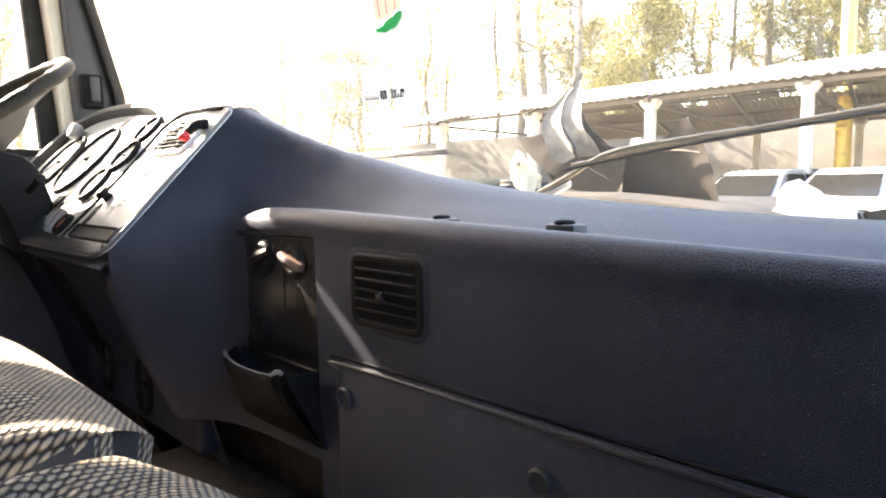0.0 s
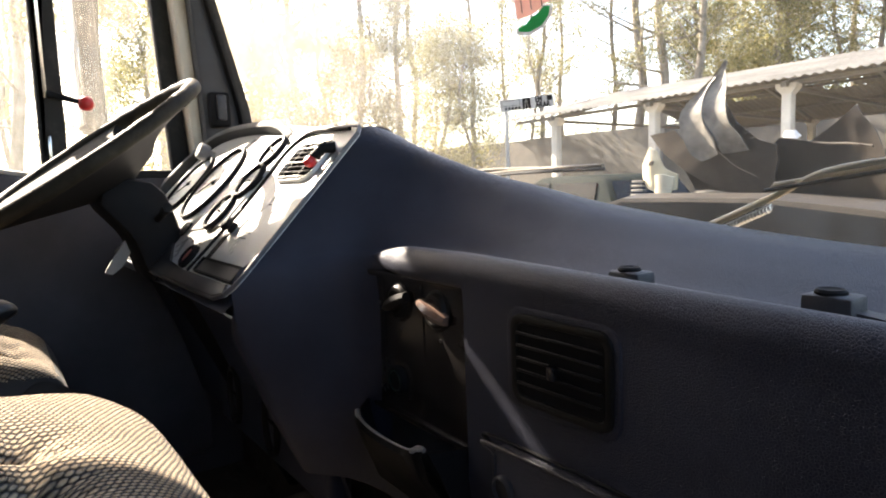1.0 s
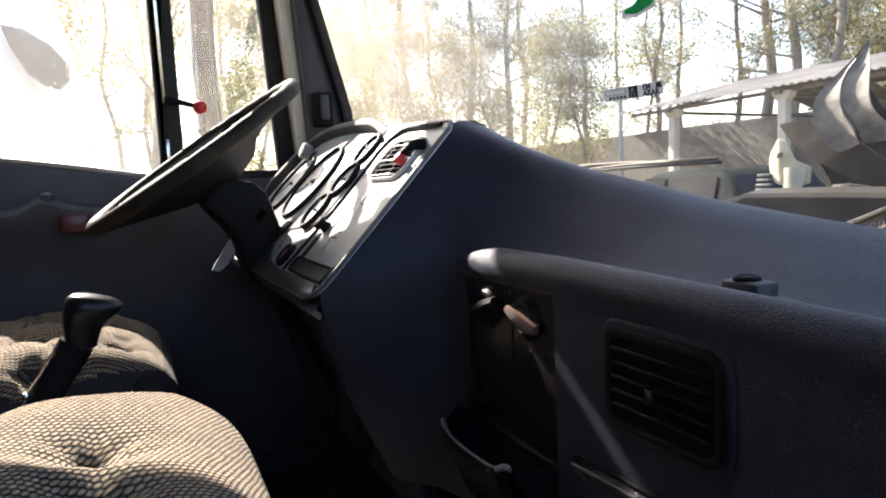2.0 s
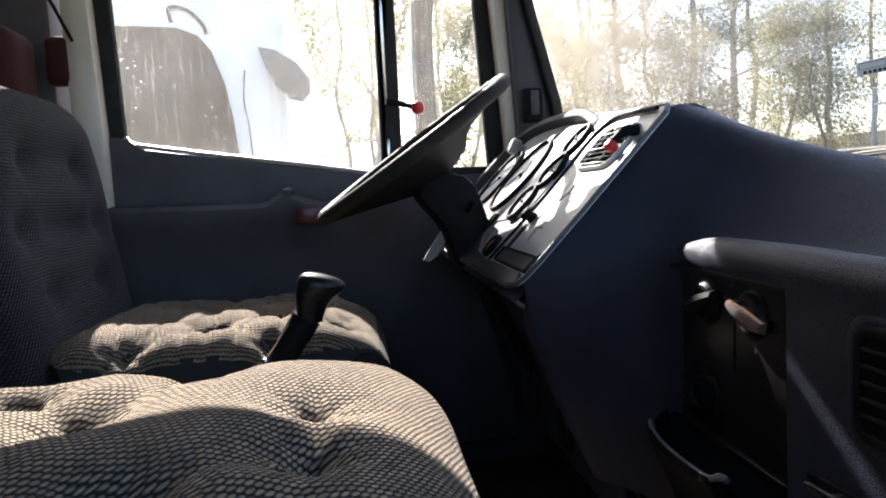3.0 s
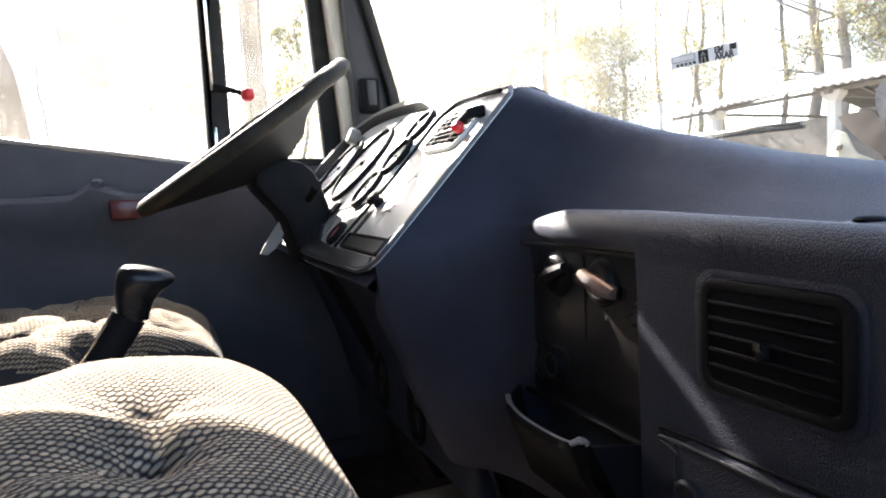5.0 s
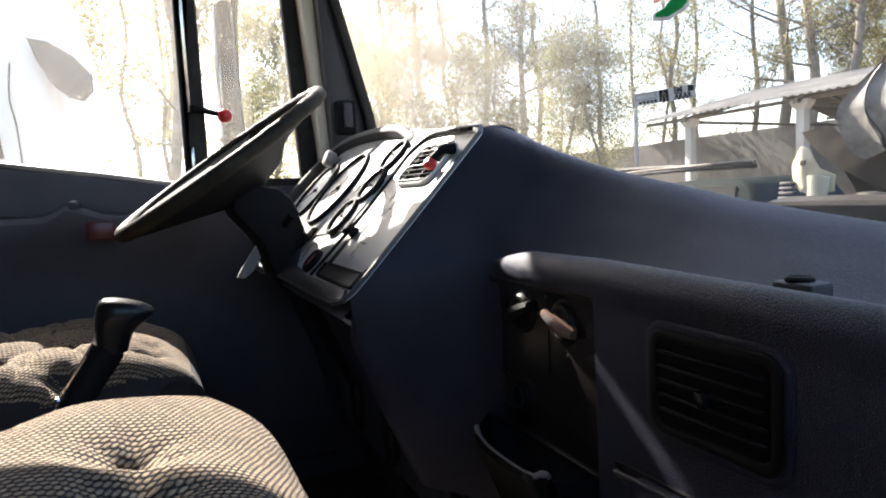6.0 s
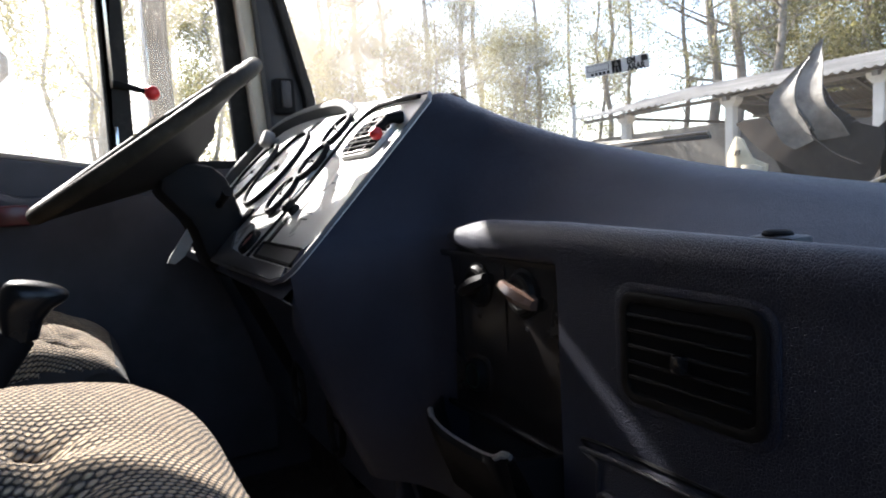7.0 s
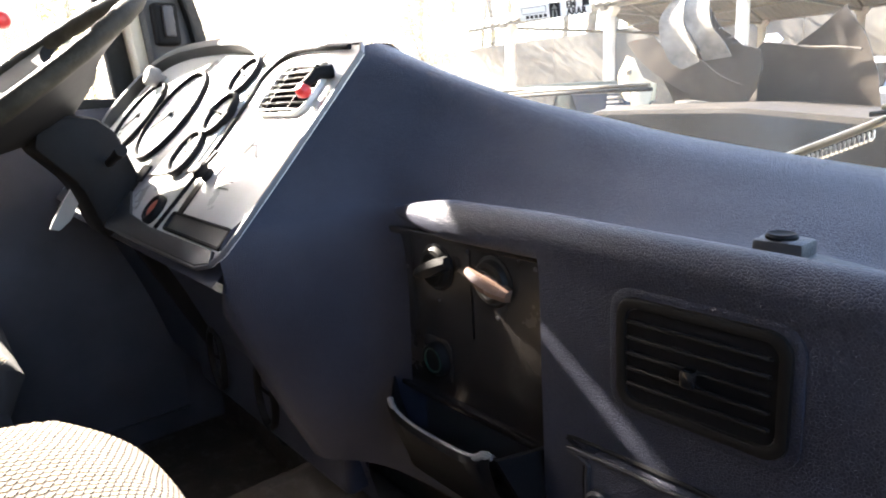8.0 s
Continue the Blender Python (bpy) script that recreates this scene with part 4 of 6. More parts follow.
part("slot", plate(rounded(-0.378, 0.034, -0.362, 0.080, 0.003), on(0, 0, 0.004), 0.0025), BLACK, panel)
kn = part("toggle", lathe([(0.009, 0), (0.009, 0.004), (0.007, 0.007), (0.011, 0.010), (0.011, 0.015), (0.008, 0.018), (0, 0.018)], on(-0.362, 0.089, 0.005), 18), BLACK, panel, "black pull knob")
part("toggle_arm", block((-0.003, 0.0, 0.010), (0.003, 0.030, 0.014), 0.0015, 2, on(-0.362, 0.089, 0.005, -20)), BLACK, kn)
for x, v in ((-0.315, 0.145), (-0.27, 0.145)):
    part("oval_pad", plate([(x + 0.017 * math.cos(a), v + 0.024 * math.sin(a)) for a in [2 * math.pi * k / 24 for k in range(24)]], on(0, 0, 0.004), 0.0022, 0.0008), GREY, panel)
for v in (0.085, 0.100, 0.075, 0.135):
    part("switch_mark", block((-0.31, v, 0.005), (-0.285, v + 0.0018, 0.0058), 0, 1, on(0, 0, 0)), INK, panel, smooth=False)
VENT = rounded(-0.064, -0.040, 0.064, 0.040, 0.022, 6)
av = part("swivel_vent", ring([(x * 0.96, y * 0.93) for x, y in VENT], [(x * 0.92, y * 0.88) for x, y in VENT], on(-0.285, 0.214, 0.0055), 0.006, 0.0015), GREY, panel, "air outlet with dark louvres")
part("dark_back", plate([(x * 0.92, y * 0.88) for x, y in VENT], on(-0.285, 0.214, 0.0056), 0.0012), BLACK, av)
for k in range(7):
    v = -0.0275 + 0.0092 * k
    w = 0.056 if abs(v) < 0.02 else 0.047
    # bare metal on every third louvre puts sunlit edges into the colour
    part("louvre", block((-w, -0.0010, 0), (w, 0.0010, 0.0075), 0.0004, 1, on(-0.285, 0.214 + v, 0.0066) @ Matrix.Rotation(radians(38), 4, "X")), BLACK if k % 3 else BARE, av)
for x in (-0.313, -0.257):
    part("vane", block((-0.0008, -0.033, 0), (0.0008, 0.033, 0.006), 0.0003, 1, on(x, 0.214, 0.0067)), BLACK, av)
lever = part("lever", tube([tuple(SLOPE @ Vector(p)) for p in ((-0.218, 0.236, 0.008), (-0.222, 0.224, 0.020), (-0.226, 0.206, 0.022))], [0.008, 0.0065, 0.005], 10), BLACK, panel, "black lever with a red end")
part("red_end", lathe([(0, 0.008), (0.005, 0.007), (0.0078, 0.003), (0.0085, 0), (0.0078, -0.003), (0.005, -0.007), (0, -0.008)], on(-0.226, 0.200, 0.020), 18), RED, lever, "red knob")

# ---------------------------------------------------------------- steering wheel and column
WM = basis((-0.67, 0.217, 2.034), (1, 0.0256, -0.037), (0, 0.365, 0.252))
wheel = thing("steering_wheel", "large worn black steering wheel on its column", "steering wheel", tuple(WM.translation))
R = 0.208
part("rim", tube([tuple(WM @ Vector((R * math.cos(a), R * math.sin(a), 0.0))) for a in [2 * math.pi * k / 96 for k in range(96)]], [0.0130 + 0.0006 * math.sin(28 * 2 * math.pi * k / 96) * (1 if 2 < k < 46 else 0) for k in range(96)], 14, closed=True), WHEELSKIN, wheel, "scuffed black rim with finger grips behind")
def web(n):
    """The dished lower web: runs round the bottom of the rim and flares out into a spoke at each end."""
    rows = []
    for k in range(17):
        f = k / 16
        rr = 0.045 + (R - 0.045) * f
        h = -0.062 + 0.060 * f ** 1.0
        hi = math.asin(min(0.94, R * (0.34 * min(1.0, rr / 0.075 - 0.2) + 0.24 * f ** 8) / rr))
        ang = [math.pi - hi + (math.pi + 2 * hi) * i / n for i in range(n + 1)]
        rows.append([tuple(WM @ Vector((rr * math.cos(a), rr * math.sin(a), h + 0.009))) for a in ang] + [tuple(WM @ Vector((rr * math.cos(a), rr * math.sin(a), h - 0.010))) for a in reversed(ang)])
    return loft(rows, closed=True)


dish = part("lower_web", web(48), BLACK, wheel, "wide dished web that flares into two spokes")
# sunlight on the upper faces is put into a lighter colour
dish.data.materials.append(surface("sunlit_web_top", (0.045, 0.040, 0.029), 0.8, vary=0.35, scale=18, grain=200, bump=0.3, depth=0.001))
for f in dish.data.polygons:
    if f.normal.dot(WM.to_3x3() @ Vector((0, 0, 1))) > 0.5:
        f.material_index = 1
part("hub", lathe([(0, -0.046), (0.026, -0.047), (0.032, -0.054), (0.033, -0.066), (0.030, -0.085), (0.028, -0.10)], WM, 40), BLACK, wheel)

column = thing("steering_column", "black moulded steering column shroud with stalks", "steering column", (-0.67, 0.33, 1.88))
housing = prism([(0.222, 1.972), (0.258, 1.988), (0.300, 1.981), (0.322, 1.960), (0.333, 1.926), (0.350, 1.873), (0.360, 1.832), (0.352, 1.800), (0.318, 1.792), (0.288, 1.806), (0.276, 1.842), (0.262, 1.888), (0.215, 1.945)], 1, -0.742, -0.596, 0.012)
part("shroud", housing, BLACK, column)
part("column_tube", tube([(-0.67, 0.33, 1.86), (-0.67, 0.52, 1.45), (-0.67, 0.56, 1.36)], 0.035, 14), BLACK, column)
for s in (-1, 1):
    part("stalk", tube([tuple(WM @ Vector(p)) for p in ((s * 0.05, 0.0, -0.15), (s * 0.11, 0.01, -0.135), (s * 0.17, 0.015, -0.12))], [0.006, 0.0055, 0.008], 10), BLACK, column)
blade = part("turn_lever", loft([[tuple(Vector((-0.70, 0.27, 1.885)) + Vector(p)) for p in ((0, 0, 0), (0.0, 0.028, 0.012), (0.008, 0.028, 0.012), (0.008, 0, 0))], [tuple(Vector((-0.70, 0.235, 1.835)) + Vector(p)) for p in ((0, 0, 0), (0.0, 0.022, -0.004), (0.010, 0.022, -0.004), (0.010, 0, 0))], [tuple(Vector((-0.70, 0.228, 1.822)) + Vector(p)) for p in ((0, 0, 0), (0.0, 0.012, -0.004), (0.006, 0.012, -0.004), (0.006, 0, 0))]], closed=True, caps=True), surface("pale_lever", (0.24, 0.24, 0.235), 0.4, vary=0.15), column, "pale grey lever blade below the column")

# ---------------------------------------------------------------- gear lever
gear = thing("gear_lever", "black gear lever with a wedge-shaped knob between the seats", "gear lever", (-0.33, -0.09, 1.47))
part("shaft", tube([(-0.33, -0.09, 1.47), (-0.33, -0.066, 1.62), (-0.33, -0.004, 1.737), (-0.33, 0.020, 1.774), (-0.33, 0.028, 1.786)], [0.017, 0.0175, 0.0185, 0.0195, 0.0195], 18, 24), BLACK, gear)
part("collar", tube([(-0.33, 0.026, 1.783), (-0.33, 0.031, 1.791)], 0.0198, 18), BLACK, gear)
rows = []
for z, lo, hi, w in ((1.786, 0.013, 0.050, 0.0185), (1.795, 0.0125, 0.0525, 0.0195), (1.808, 0.012, 0.058, 0.0215), (1.819, 0.0125, 0.068, 0.0235), (1.827, 0.014, 0.079, 0.0248), (1.833, 0.0155, 0.0845, 0.025), (1.839, 0.0175, 0.0855, 0.0242), (1.8445, 0.021, 0.082, 0.0222), (1.848, 0.027, 0.074, 0.018), (1.850, 0.036, 0.062, 0.010)):
    cy, hy = (lo + hi) / 2, (hi - lo) / 2
    ring_pts = []
    for j in range(32):
        a = 2 * math.pi * j / 32
        u = math.copysign(abs(math.cos(a)) ** 0.8, math.cos(a))
        v = math.copysign(abs(math.sin(a)) ** 0.8, math.sin(a))
        y = cy + hy * u
        tilt = 0.22 * (y - 0.045) * max(0.0, (z - 1.80) / 0.05)
        ring_pts.append((-0.33 + w * v * (1 - 0.25 * max(0.0, u) * max(0.0, (z - 1.80) / 0.05)), y, z - tilt))
    rows.append(ring_pts)
rows = [[(x, 0.0065 + y * 0.93, z) for x, y, z in r] for r in rows]
part("knob", loft(rows, closed=True, caps=True), surface("polished_knob", (0.006, 0.006, 0.0065), 0.3, vary=0.25, bump=0.03, spec=0.22), gear, "glossy black wedge-shaped knob")
part("button_stem", tube([(-0.318, 0.008, 1.786), (-0.318, -0.010, 1.760), (-0.318, -0.024, 1.742)], [0.002, 0.002, 0.0022], 8), CHROME, gear, "thin bright rod")
part("stem_end", lathe([(0, 0.0045), (0.0032, 0.0032), (0.0045, 0), (0.0032, -0.0032), (0, -0.0045)], Matrix.Translation((-0.318, -0.0255, 1.7395)), 12), CHROME, gear)
part("boot", lathe([(0.085, 0.0), (0.075, 0.03), (0.08, 0.045), (0.06, 0.08), (0.062, 0.095), (0.04, 0.14), (0.024, 0.17)], Matrix.Translation((-0.33, -0.085, 1.47)), 24), RUBBER, gear)

# ---------------------------------------------------------------- seats


def cushion(x0, x1, y0, y1, top, dimples, thick=0.16, crown=0.012, nx=90, ny=90, edge=0.06, front=0.19, dome=None):
    """A buttoned seat squab: rounded edges, hollows at the buttons and soft folds between them."""
    rows = []
    cx, cy = (x0 + x1) / 2, (y0 + y1) / 2
    hx, hy = (x1 - x0) / 2, (y1 - y0) / 2

    def surf(u, v):
        x, y = cx + hx * u, cy + hy * v
        # rounded corners in plan
        k = (0.17 if dome is None else 0.26) * (abs(u) ** 5) * (abs(v) ** 5)
        x -= hx * u * k
        y -= hy * v * k
        dx, dy = hx - abs(x - cx), hy - abs(y - cy)
        ef = front if y > cy else edge
        f = max(0.0, min(1.0, dx / edge, dy / ef) if dome is None else 1 - math.hypot(max(0.0, 1 - dx / dome), max(0.0, 1 - dy / (1.6 * dome if y > cy else dome))))
        z = top - thick * (0.5 if dome is None else 0.95) * (1 - math.sqrt(max(0.0, 1 - (1 - f) ** 2)))
        z += crown * (1 - u * u) * 0.5
        near = sorted((math.hypot(x - a, y - b), a, b) for a, b in dimples)
        d0 = near[0][0]
        z += 0.004 - 0.010 * math.exp(-(d0 / 0.013) ** 2) - 0.014 * math.exp(-(d0 / 0.045) ** 2)
        z += 0.0016 * math.cos(7 * math.atan2(y - near[0][2], x - near[0][1]) + 9 * near[0][1]) * math.exp(-((d0 - 0.028) / 0.016) ** 2)
        for k in range(1, min(3, len(near))):
            a, b, c, e = near[0][1], near[0][2], near[k][1], near[k][2]
            l = math.hypot(c - a, e - b)
            if l < 0.135:
                s = max(0.0, min(1.0, ((x - a) * (c - a) + (y - b) * (e - b)) / l / l))
                off = math.hypot(x - a - s * (c - a), y - b - s * (e - b))
                z -= (0.004 * math.exp(-(off / 0.007) ** 2) + 0.010 * math.exp(-(off / 0.024) ** 2)) * f * (1 - 0.45 * math.sin(math.pi * min(1, s)))
        z += 0.003 * noise.noise((x * 9, y * 9, top))
        if dome:
            w = noise.noise((x * 5 + 2, y * 13, 3.0))
            z -= 0.007 * math.exp(-(w / 0.07) ** 2) * f
        return (x, y, z)
    for j in range(ny + 1):
        v = -1 + 2 * j / ny
        row = [surf(-1 + 2 * i / nx, v) for i in range(nx + 1)]
        a, b = row[0], row[-1]
        row = [(a[0] + 0.015, a[1], top - thick)] + row + [(b[0] - 0.015, b[1], top - thick)]
        rows.append(row)
    first = [(p[0], p[1] + 0.012, top - thick) for p in rows[0]]
    last = [(p[0], p[1] - 0.02, top - thick) for p in rows[-1]]
    bm = loft([first] + rows + [last])
    uv = bm.loops.layers.uv.active
    for f in bm.faces:
        for l in f.loops:
            l[uv].uv = (l.vert.co.x, l.vert.co.y - 0.9 * l.vert.co.z)
    return bm


def buttons(x0, x1, y0, y1, dx, dy):
    out = []
    y, k = y1, 0
    while y > y0:
        x = x0 + (dx / 2 if k % 2 else 0)
        while x < x1:
            out.append((x, y))
            x += dx
        y -= dy
        k += 1
    return out


def backrest(x0, x1, yfront, z0, z1, lean, thick=0.13):
    rows = []
    nz, nx = 70, 90
    holes = [(x0 + (x1 - x0) * a, z0 + (z1 - z0) * b) for b in (0.3, 0.52, 0.74) for a in ((0.3, 0.5, 0.7) if b != 0.52 else (0.2, 0.4, 0.6, 0.8))]
    cx, hx = (x0 + x1) / 2, (x1 - x0) / 2
    for j in range(nz + 1):
        f = j / nz
        z = z0 + (z1 - z0) * f
        wid = hx * (1 - 0.22 * max(0.0, (f - 0.55) / 0.45) ** 2)
        cap = math.sqrt(max(0.0, 1 - max(0.0, (f - 0.85) / 0.15) ** 2))
        row = []
        for i in range(nx + 1):
            a = 2 * math.pi * i / nx
            u = math.copysign(abs(math.cos(a)) ** 0.5, math.cos(a))
            w = math.copysign(abs(math.sin(a)) ** 0.6, math.sin(a))
            y = yfront - lean * f - thick / 2 - w * thick / 2 * (0.3 + 0.7 * cap)
            if w < 0:
                px = cx + wid * u
                y -= sum(0.018 * math.exp(-((px - hx0) ** 2 + (z - hz0) ** 2) / 0.0009) + 0.010 * math.exp(-((px - hx0) ** 2 + (z - hz0) ** 2) / 0.006) for hx0, hz0 in holes)
            row.append((cx + wid * u * (0.55 + 0.45 * cap), y, z))
        rows.append(row)
    bm = loft(rows, caps=True)
    uv = bm.loops.layers.uv.active
    for face in bm.faces:
        for l in face.loops:
            l[uv].uv = (l.vert.co.z, l.vert.co.x - 0.6 * l.vert.co.y)
    return bm


def seat(label, x0, x1, y0, y1, top, dimples, backs, spans=(), thick=0.16, dome=None):
    s = thing("seat", label, "seat", ((x0 + x1) / 2, (y0 + y1) / 2, FLOOR))
    for a, b in spans or [(x0, x1)]:
        pad = part("cushion", cushion(a, b, y0, y1, top, [d for d in dimples if a < d[0] < b], thick, nx=int(170 * (b - a)) + 20, dome=dome), CLOTH, s, "buttoned beige and brown knotted cloth cushion")
        # steep side faces of the squab: their shade is put into a dark colour
        pad.data.materials.append(CLOTH_BASE_AND_SHADE)
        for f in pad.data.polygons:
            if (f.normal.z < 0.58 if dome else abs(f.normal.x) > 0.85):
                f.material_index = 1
    part("base", join(block((x0 + 0.02, y0, FLOOR + 0.06), (x1 - 0.02, y1 - 0.03, top - thick + 0.02), 0.02, 3), block((x0 + 0.05, y0 + 0.03, FLOOR), (x1 - 0.05, y1 - 0.08, FLOOR + 0.07), 0.004)), CLOTH_BASE_AND_SHADE, s, "dark cloth sides and frame")
    # backrests stand in deep shade, which is put into their cloth colour
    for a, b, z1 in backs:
        part("backrest", backrest(a, b, y0 + 0.065, top - 0.08, z1, 0.065), CLOTH_SHADED, s, "knotted cloth backrest with the shade put in its colour")
    return s


BENCH = [(0.055, 0.065), (0.142, 0.070), (0.255, 0.066), (-0.058, -0.043), (0.055, -0.105), (0.20, -0.04), (0.165, -0.165), (-0.02, -0.18), (0.285, -0.12), (0.085, -0.275), (-0.06, -0.29), (0.225, -0.275)] + buttons(0.42, 0.95, -0.33, 0.066, 0.125, 0.105)
seat("driver's seat in worn knotted beige cloth", -0.93, -0.435, -0.42, 0.150, 1.750, buttons(-0.86, -0.44, -0.33, 0.07, 0.15, 0.11), [(-0.92, -0.44, 2.165)], (), 0.13, 0.095)
seat("wide passenger bench in knotted beige cloth", -0.108, 0.98, -0.36, 0.184, 1.796, BENCH, [(-0.10, 0.43, 2.2), (0.45, 0.97, 2.2)], ((-0.108, 0.338), (0.343, 0.98)))
jacket = thing("jacket", "dark red jacket hung behind the driver's seat", "jacket", (-0.93, -0.55, 2.2))
part("body", block((-1.03, -0.66, 1.95), (-0.90, -0.575, 2.345), 0.035, 4), REDCLOTH, jacket)
part("sleeve", block((-1.058, -0.565, 2.235), (-1.02, -0.505, 2.345), 0.016, 4), REDCLOTH, jacket)
part("hanger", tube([(-1.02, -0.50, 2.33), (-0.96, -0.55, 2.46), (-0.86, -0.60, 2.42), (-0.84, -0.79, 2.44)], 0.004, 8, 12), BLACK, jacket)

# ---------------------------------------------------------------- on the windscreen
def stick_frame(x, z, roll=0.0):
    """On the inside of the windscreen: x to the right, y up the glass, facing the cab."""
    o = Vector((x, screen_y(x, z) - 0.0045, z))
    r = Vector((0.01, screen_y(x + 0.01, z) - screen_y(x, z), 0))
    u = Vector((0, screen_y(x, z + 0.01) - screen_y(x, z), 0.01))
    return basis(o, r, u) @ Matrix.Rotation(radians(roll), 4, "Z")


sm = stick_frame(-0.162, 2.0765, -1.5) @ Matrix.Scale(0.92, 4)
strip = thing("windscreen_sticker", "narrow white sticker with black lettering on the windscreen", "sticker", tuple(sm.translation))
part("paper", plate(rounded(-0.061, -0.0095, 0.061, 0.0095, 0.001), sm, 0.0006), WHITE, strip, smooth=False)
part("road_sign", join(plate(rounded(-0.009, -0.009, 0.009, 0.009, 0.001), sm @ Matrix.Translation((0.002, 0, 0.0006)), 0.0004)), INK, strip, smooth=False)
part("road_lines", join(plate([(-0.005, -0.009), (-0.0025, -0.009), (-0.001, 0.0), (-0.004, -0.001)], sm @ Matrix.Translation((0.002, 0, 0.0011)), 0.0003), plate([(0.0025, -0.009), (0.005, -0.009), (0.004, -0.001), (0.001, 0.0)], sm @ Matrix.Translation((0.002, 0, 0.0011)), 0.0003), plate([(-0.005, 0.001), (0.005, 0.001), (0.0, 0.0075)], sm @ Matrix.Translation((0.002, 0, 0.0011)), 0.0003)), WHITE, strip, smooth=False)
part("box_line", ring(rounded(-0.057, -0.0015, -0.013, 0.0075, 0.0005), rounded(-0.0562, -0.0008, -0.0138, 0.0068, 0.0003), sm @ Matrix.Translation((0, 0, 0.0006)), 0.0003), INK, strip, smooth=False)
for k in range(5):
    part("letter_bar", plate(rounded(-0.050 + 0.008 * k, -0.008, -0.0445 + 0.008 * k, -0.0035, 0.0005), sm @ Matrix.Translation((0, 0, 0.0006)), 0.0003), INK, strip, smooth=False)


def lettering(name, text, m, size, material, parent):
    cu = bpy.data.curves.new(name, "FONT")
    cu.body, cu.size, cu.extrude, cu.align_x = text, size, 0.0001, "LEFT"
    cu.offset = size * 0.045
    tmp = new(name + "_curve", cu)
    me = bpy.data.meshes.new_from_object(tmp.evaluated_get(bpy.context.evaluated_depsgraph_get()))
    bpy.data.objects.remove(tmp)
    bpy.data.curves.remove(cu)
    base = Vector((0, 0, 0))
    p = parent
    while p is not None:
        base += p.location
        p = p.parent
    me.transform(Matrix.Translation(-base) @ m)
    me.materials.clear()
    me.materials.append(material)
    ob = new(name, me)
    ob.parent = parent
    return ob


lettering("word", "EM", sm @ Matrix.Translation((0.022, 0.0004, 0.0009)), 0.0125, INK, strip)
lettering("word", "ARAR", sm @ Matrix.Translation((0.022, -0.0090, 0.0009)), 0.0125, INK, strip)
part("letter_bar", plate(rounded(0.048, 0.0006, 0.059, 0.0088, 0.0005), sm @ Matrix.Translation((0, 0, 0.0006)), 0.0003), INK, strip, smooth=False)
gm = stick_frame(-0.124, 2.231, 2)
fig = thing("windscreen_sticker", "large pink sticker with a green foot on the windscreen", "sticker", tuple(gm.translation))
FOOT = [(-0.034, -0.050), (-0.012, -0.055), (0.014, -0.051), (0.029, -0.040), (0.033, -0.030), (0.022, -0.027), (0.008, -0.034), (-0.006, -0.036), (-0.016, -0.042), (-0.034, -0.044)]
part("pale_edge", ring([(x * 1.14, -0.032 + (z + 0.032) * 1.2) for x, z in FOOT], FOOT, gm, 0.0005), WHITE, fig, smooth=False)
part("green_shape", plate(FOOT, gm, 0.0005), GREENP, fig, smooth=False)
part("pink_shape", plate([(-0.034, -0.032), (-0.004, -0.033), (0.008, -0.031), (0.022, -0.024), (0.033, -0.024), (0.037, 0.072), (-0.036, 0.072)], gm, 0.0005), PINK, fig, smooth=False)
for x in (-0.022, -0.003, 0.018):
    part("outline_bar", plate([(x, -0.026), (x + 0.0015, -0.026), (x + 0.004, 0.07), (x + 0.0025, 0.07)], gm @ Matrix.Translation((0, 0, 0.0006)), 0.0003), INK, fig, smooth=False)


def wiper(label, a, b, root, dark=1.0):
    w = thing("wiper", label, "wiper", tuple(root))
    a, b, root = Vector(a), Vector(b), Vector(root)
    part("blade", tube([a, (a + b) / 2 + Vector((0, 0.004, 0.004)), b], 0.0026, 8, 20), RUBBER, w)
    part("backbone", tube([a.lerp(b, 0.02) + Vector((0, 0.006, 0.005)), a.lerp(b, 0.5) + Vector((0, 0.012, 0.009)), b.lerp(a, 0.02) + Vector((0, 0.006, 0.005))], 0.0032, 8, 20), surface("weathered_wiper_metal", (0.26 * dark, 0.21 * dark, 0.14 * dark), 0.45, 0.4, vary=0.25), w, "sun-bleached metal spine")
    knee = a + Vector((0.012, 0.006, -0.005))
    arm = part("arm", tube([root, root.lerp(knee, 0.6), knee, a.lerp(b, 0.17) + Vector((0, 0.008, 0.013)), a.lerp(b, 0.42) + Vector((0, 0.012, 0.013)), a.lerp(b, 0.62) + Vector((0, 0.012, 0.010))], [0.006, 0.0045, 0.004, 0.0032, 0.003, 0.0028], 8, 24), surface("weathered_wiper_arm", (0.30 * dark, 0.26 * dark, 0.19 * dark), 0.45, 0.4, vary=0.25), w)
    tip = knee
    coil = []
    for k in range(110):
        p = root.lerp(tip, 0.45 + 0.45 * k / 110) + Vector((0.006, 0.004, -0.008))
        coil.append(p + 0.0045 * (Vector((0, 0, 1)) * math.sin(k * 0.9) + Vector((0, 1, 0)) * math.cos(k * 0.9)))
    part("spring", tube(coil, 0.0014, 5), BARE, arm, "pale coil spring")


wiper("weathered wiper parked low across the windscreen", (0.190, 0.80, 1.9385), (0.60, 0.778, 1.990), (0.055, 0.812, 1.868))
wiper("weathered wiper parked low on the driver's side", (-0.42, 0.79, 1.962), (-0.047, 0.80, 1.9715), (-0.55, 0.80, 1.86), 0.25)
cowl = setting("cowl", sheet(-1.05, 1.05, 1.55, 1.83, 0.02, 0.03), surface("cab_front_paint", (0.30, 0.30, 0.28), 0.4, dust=0.3), "painted front panel of the cab below the windscreen", "panel")

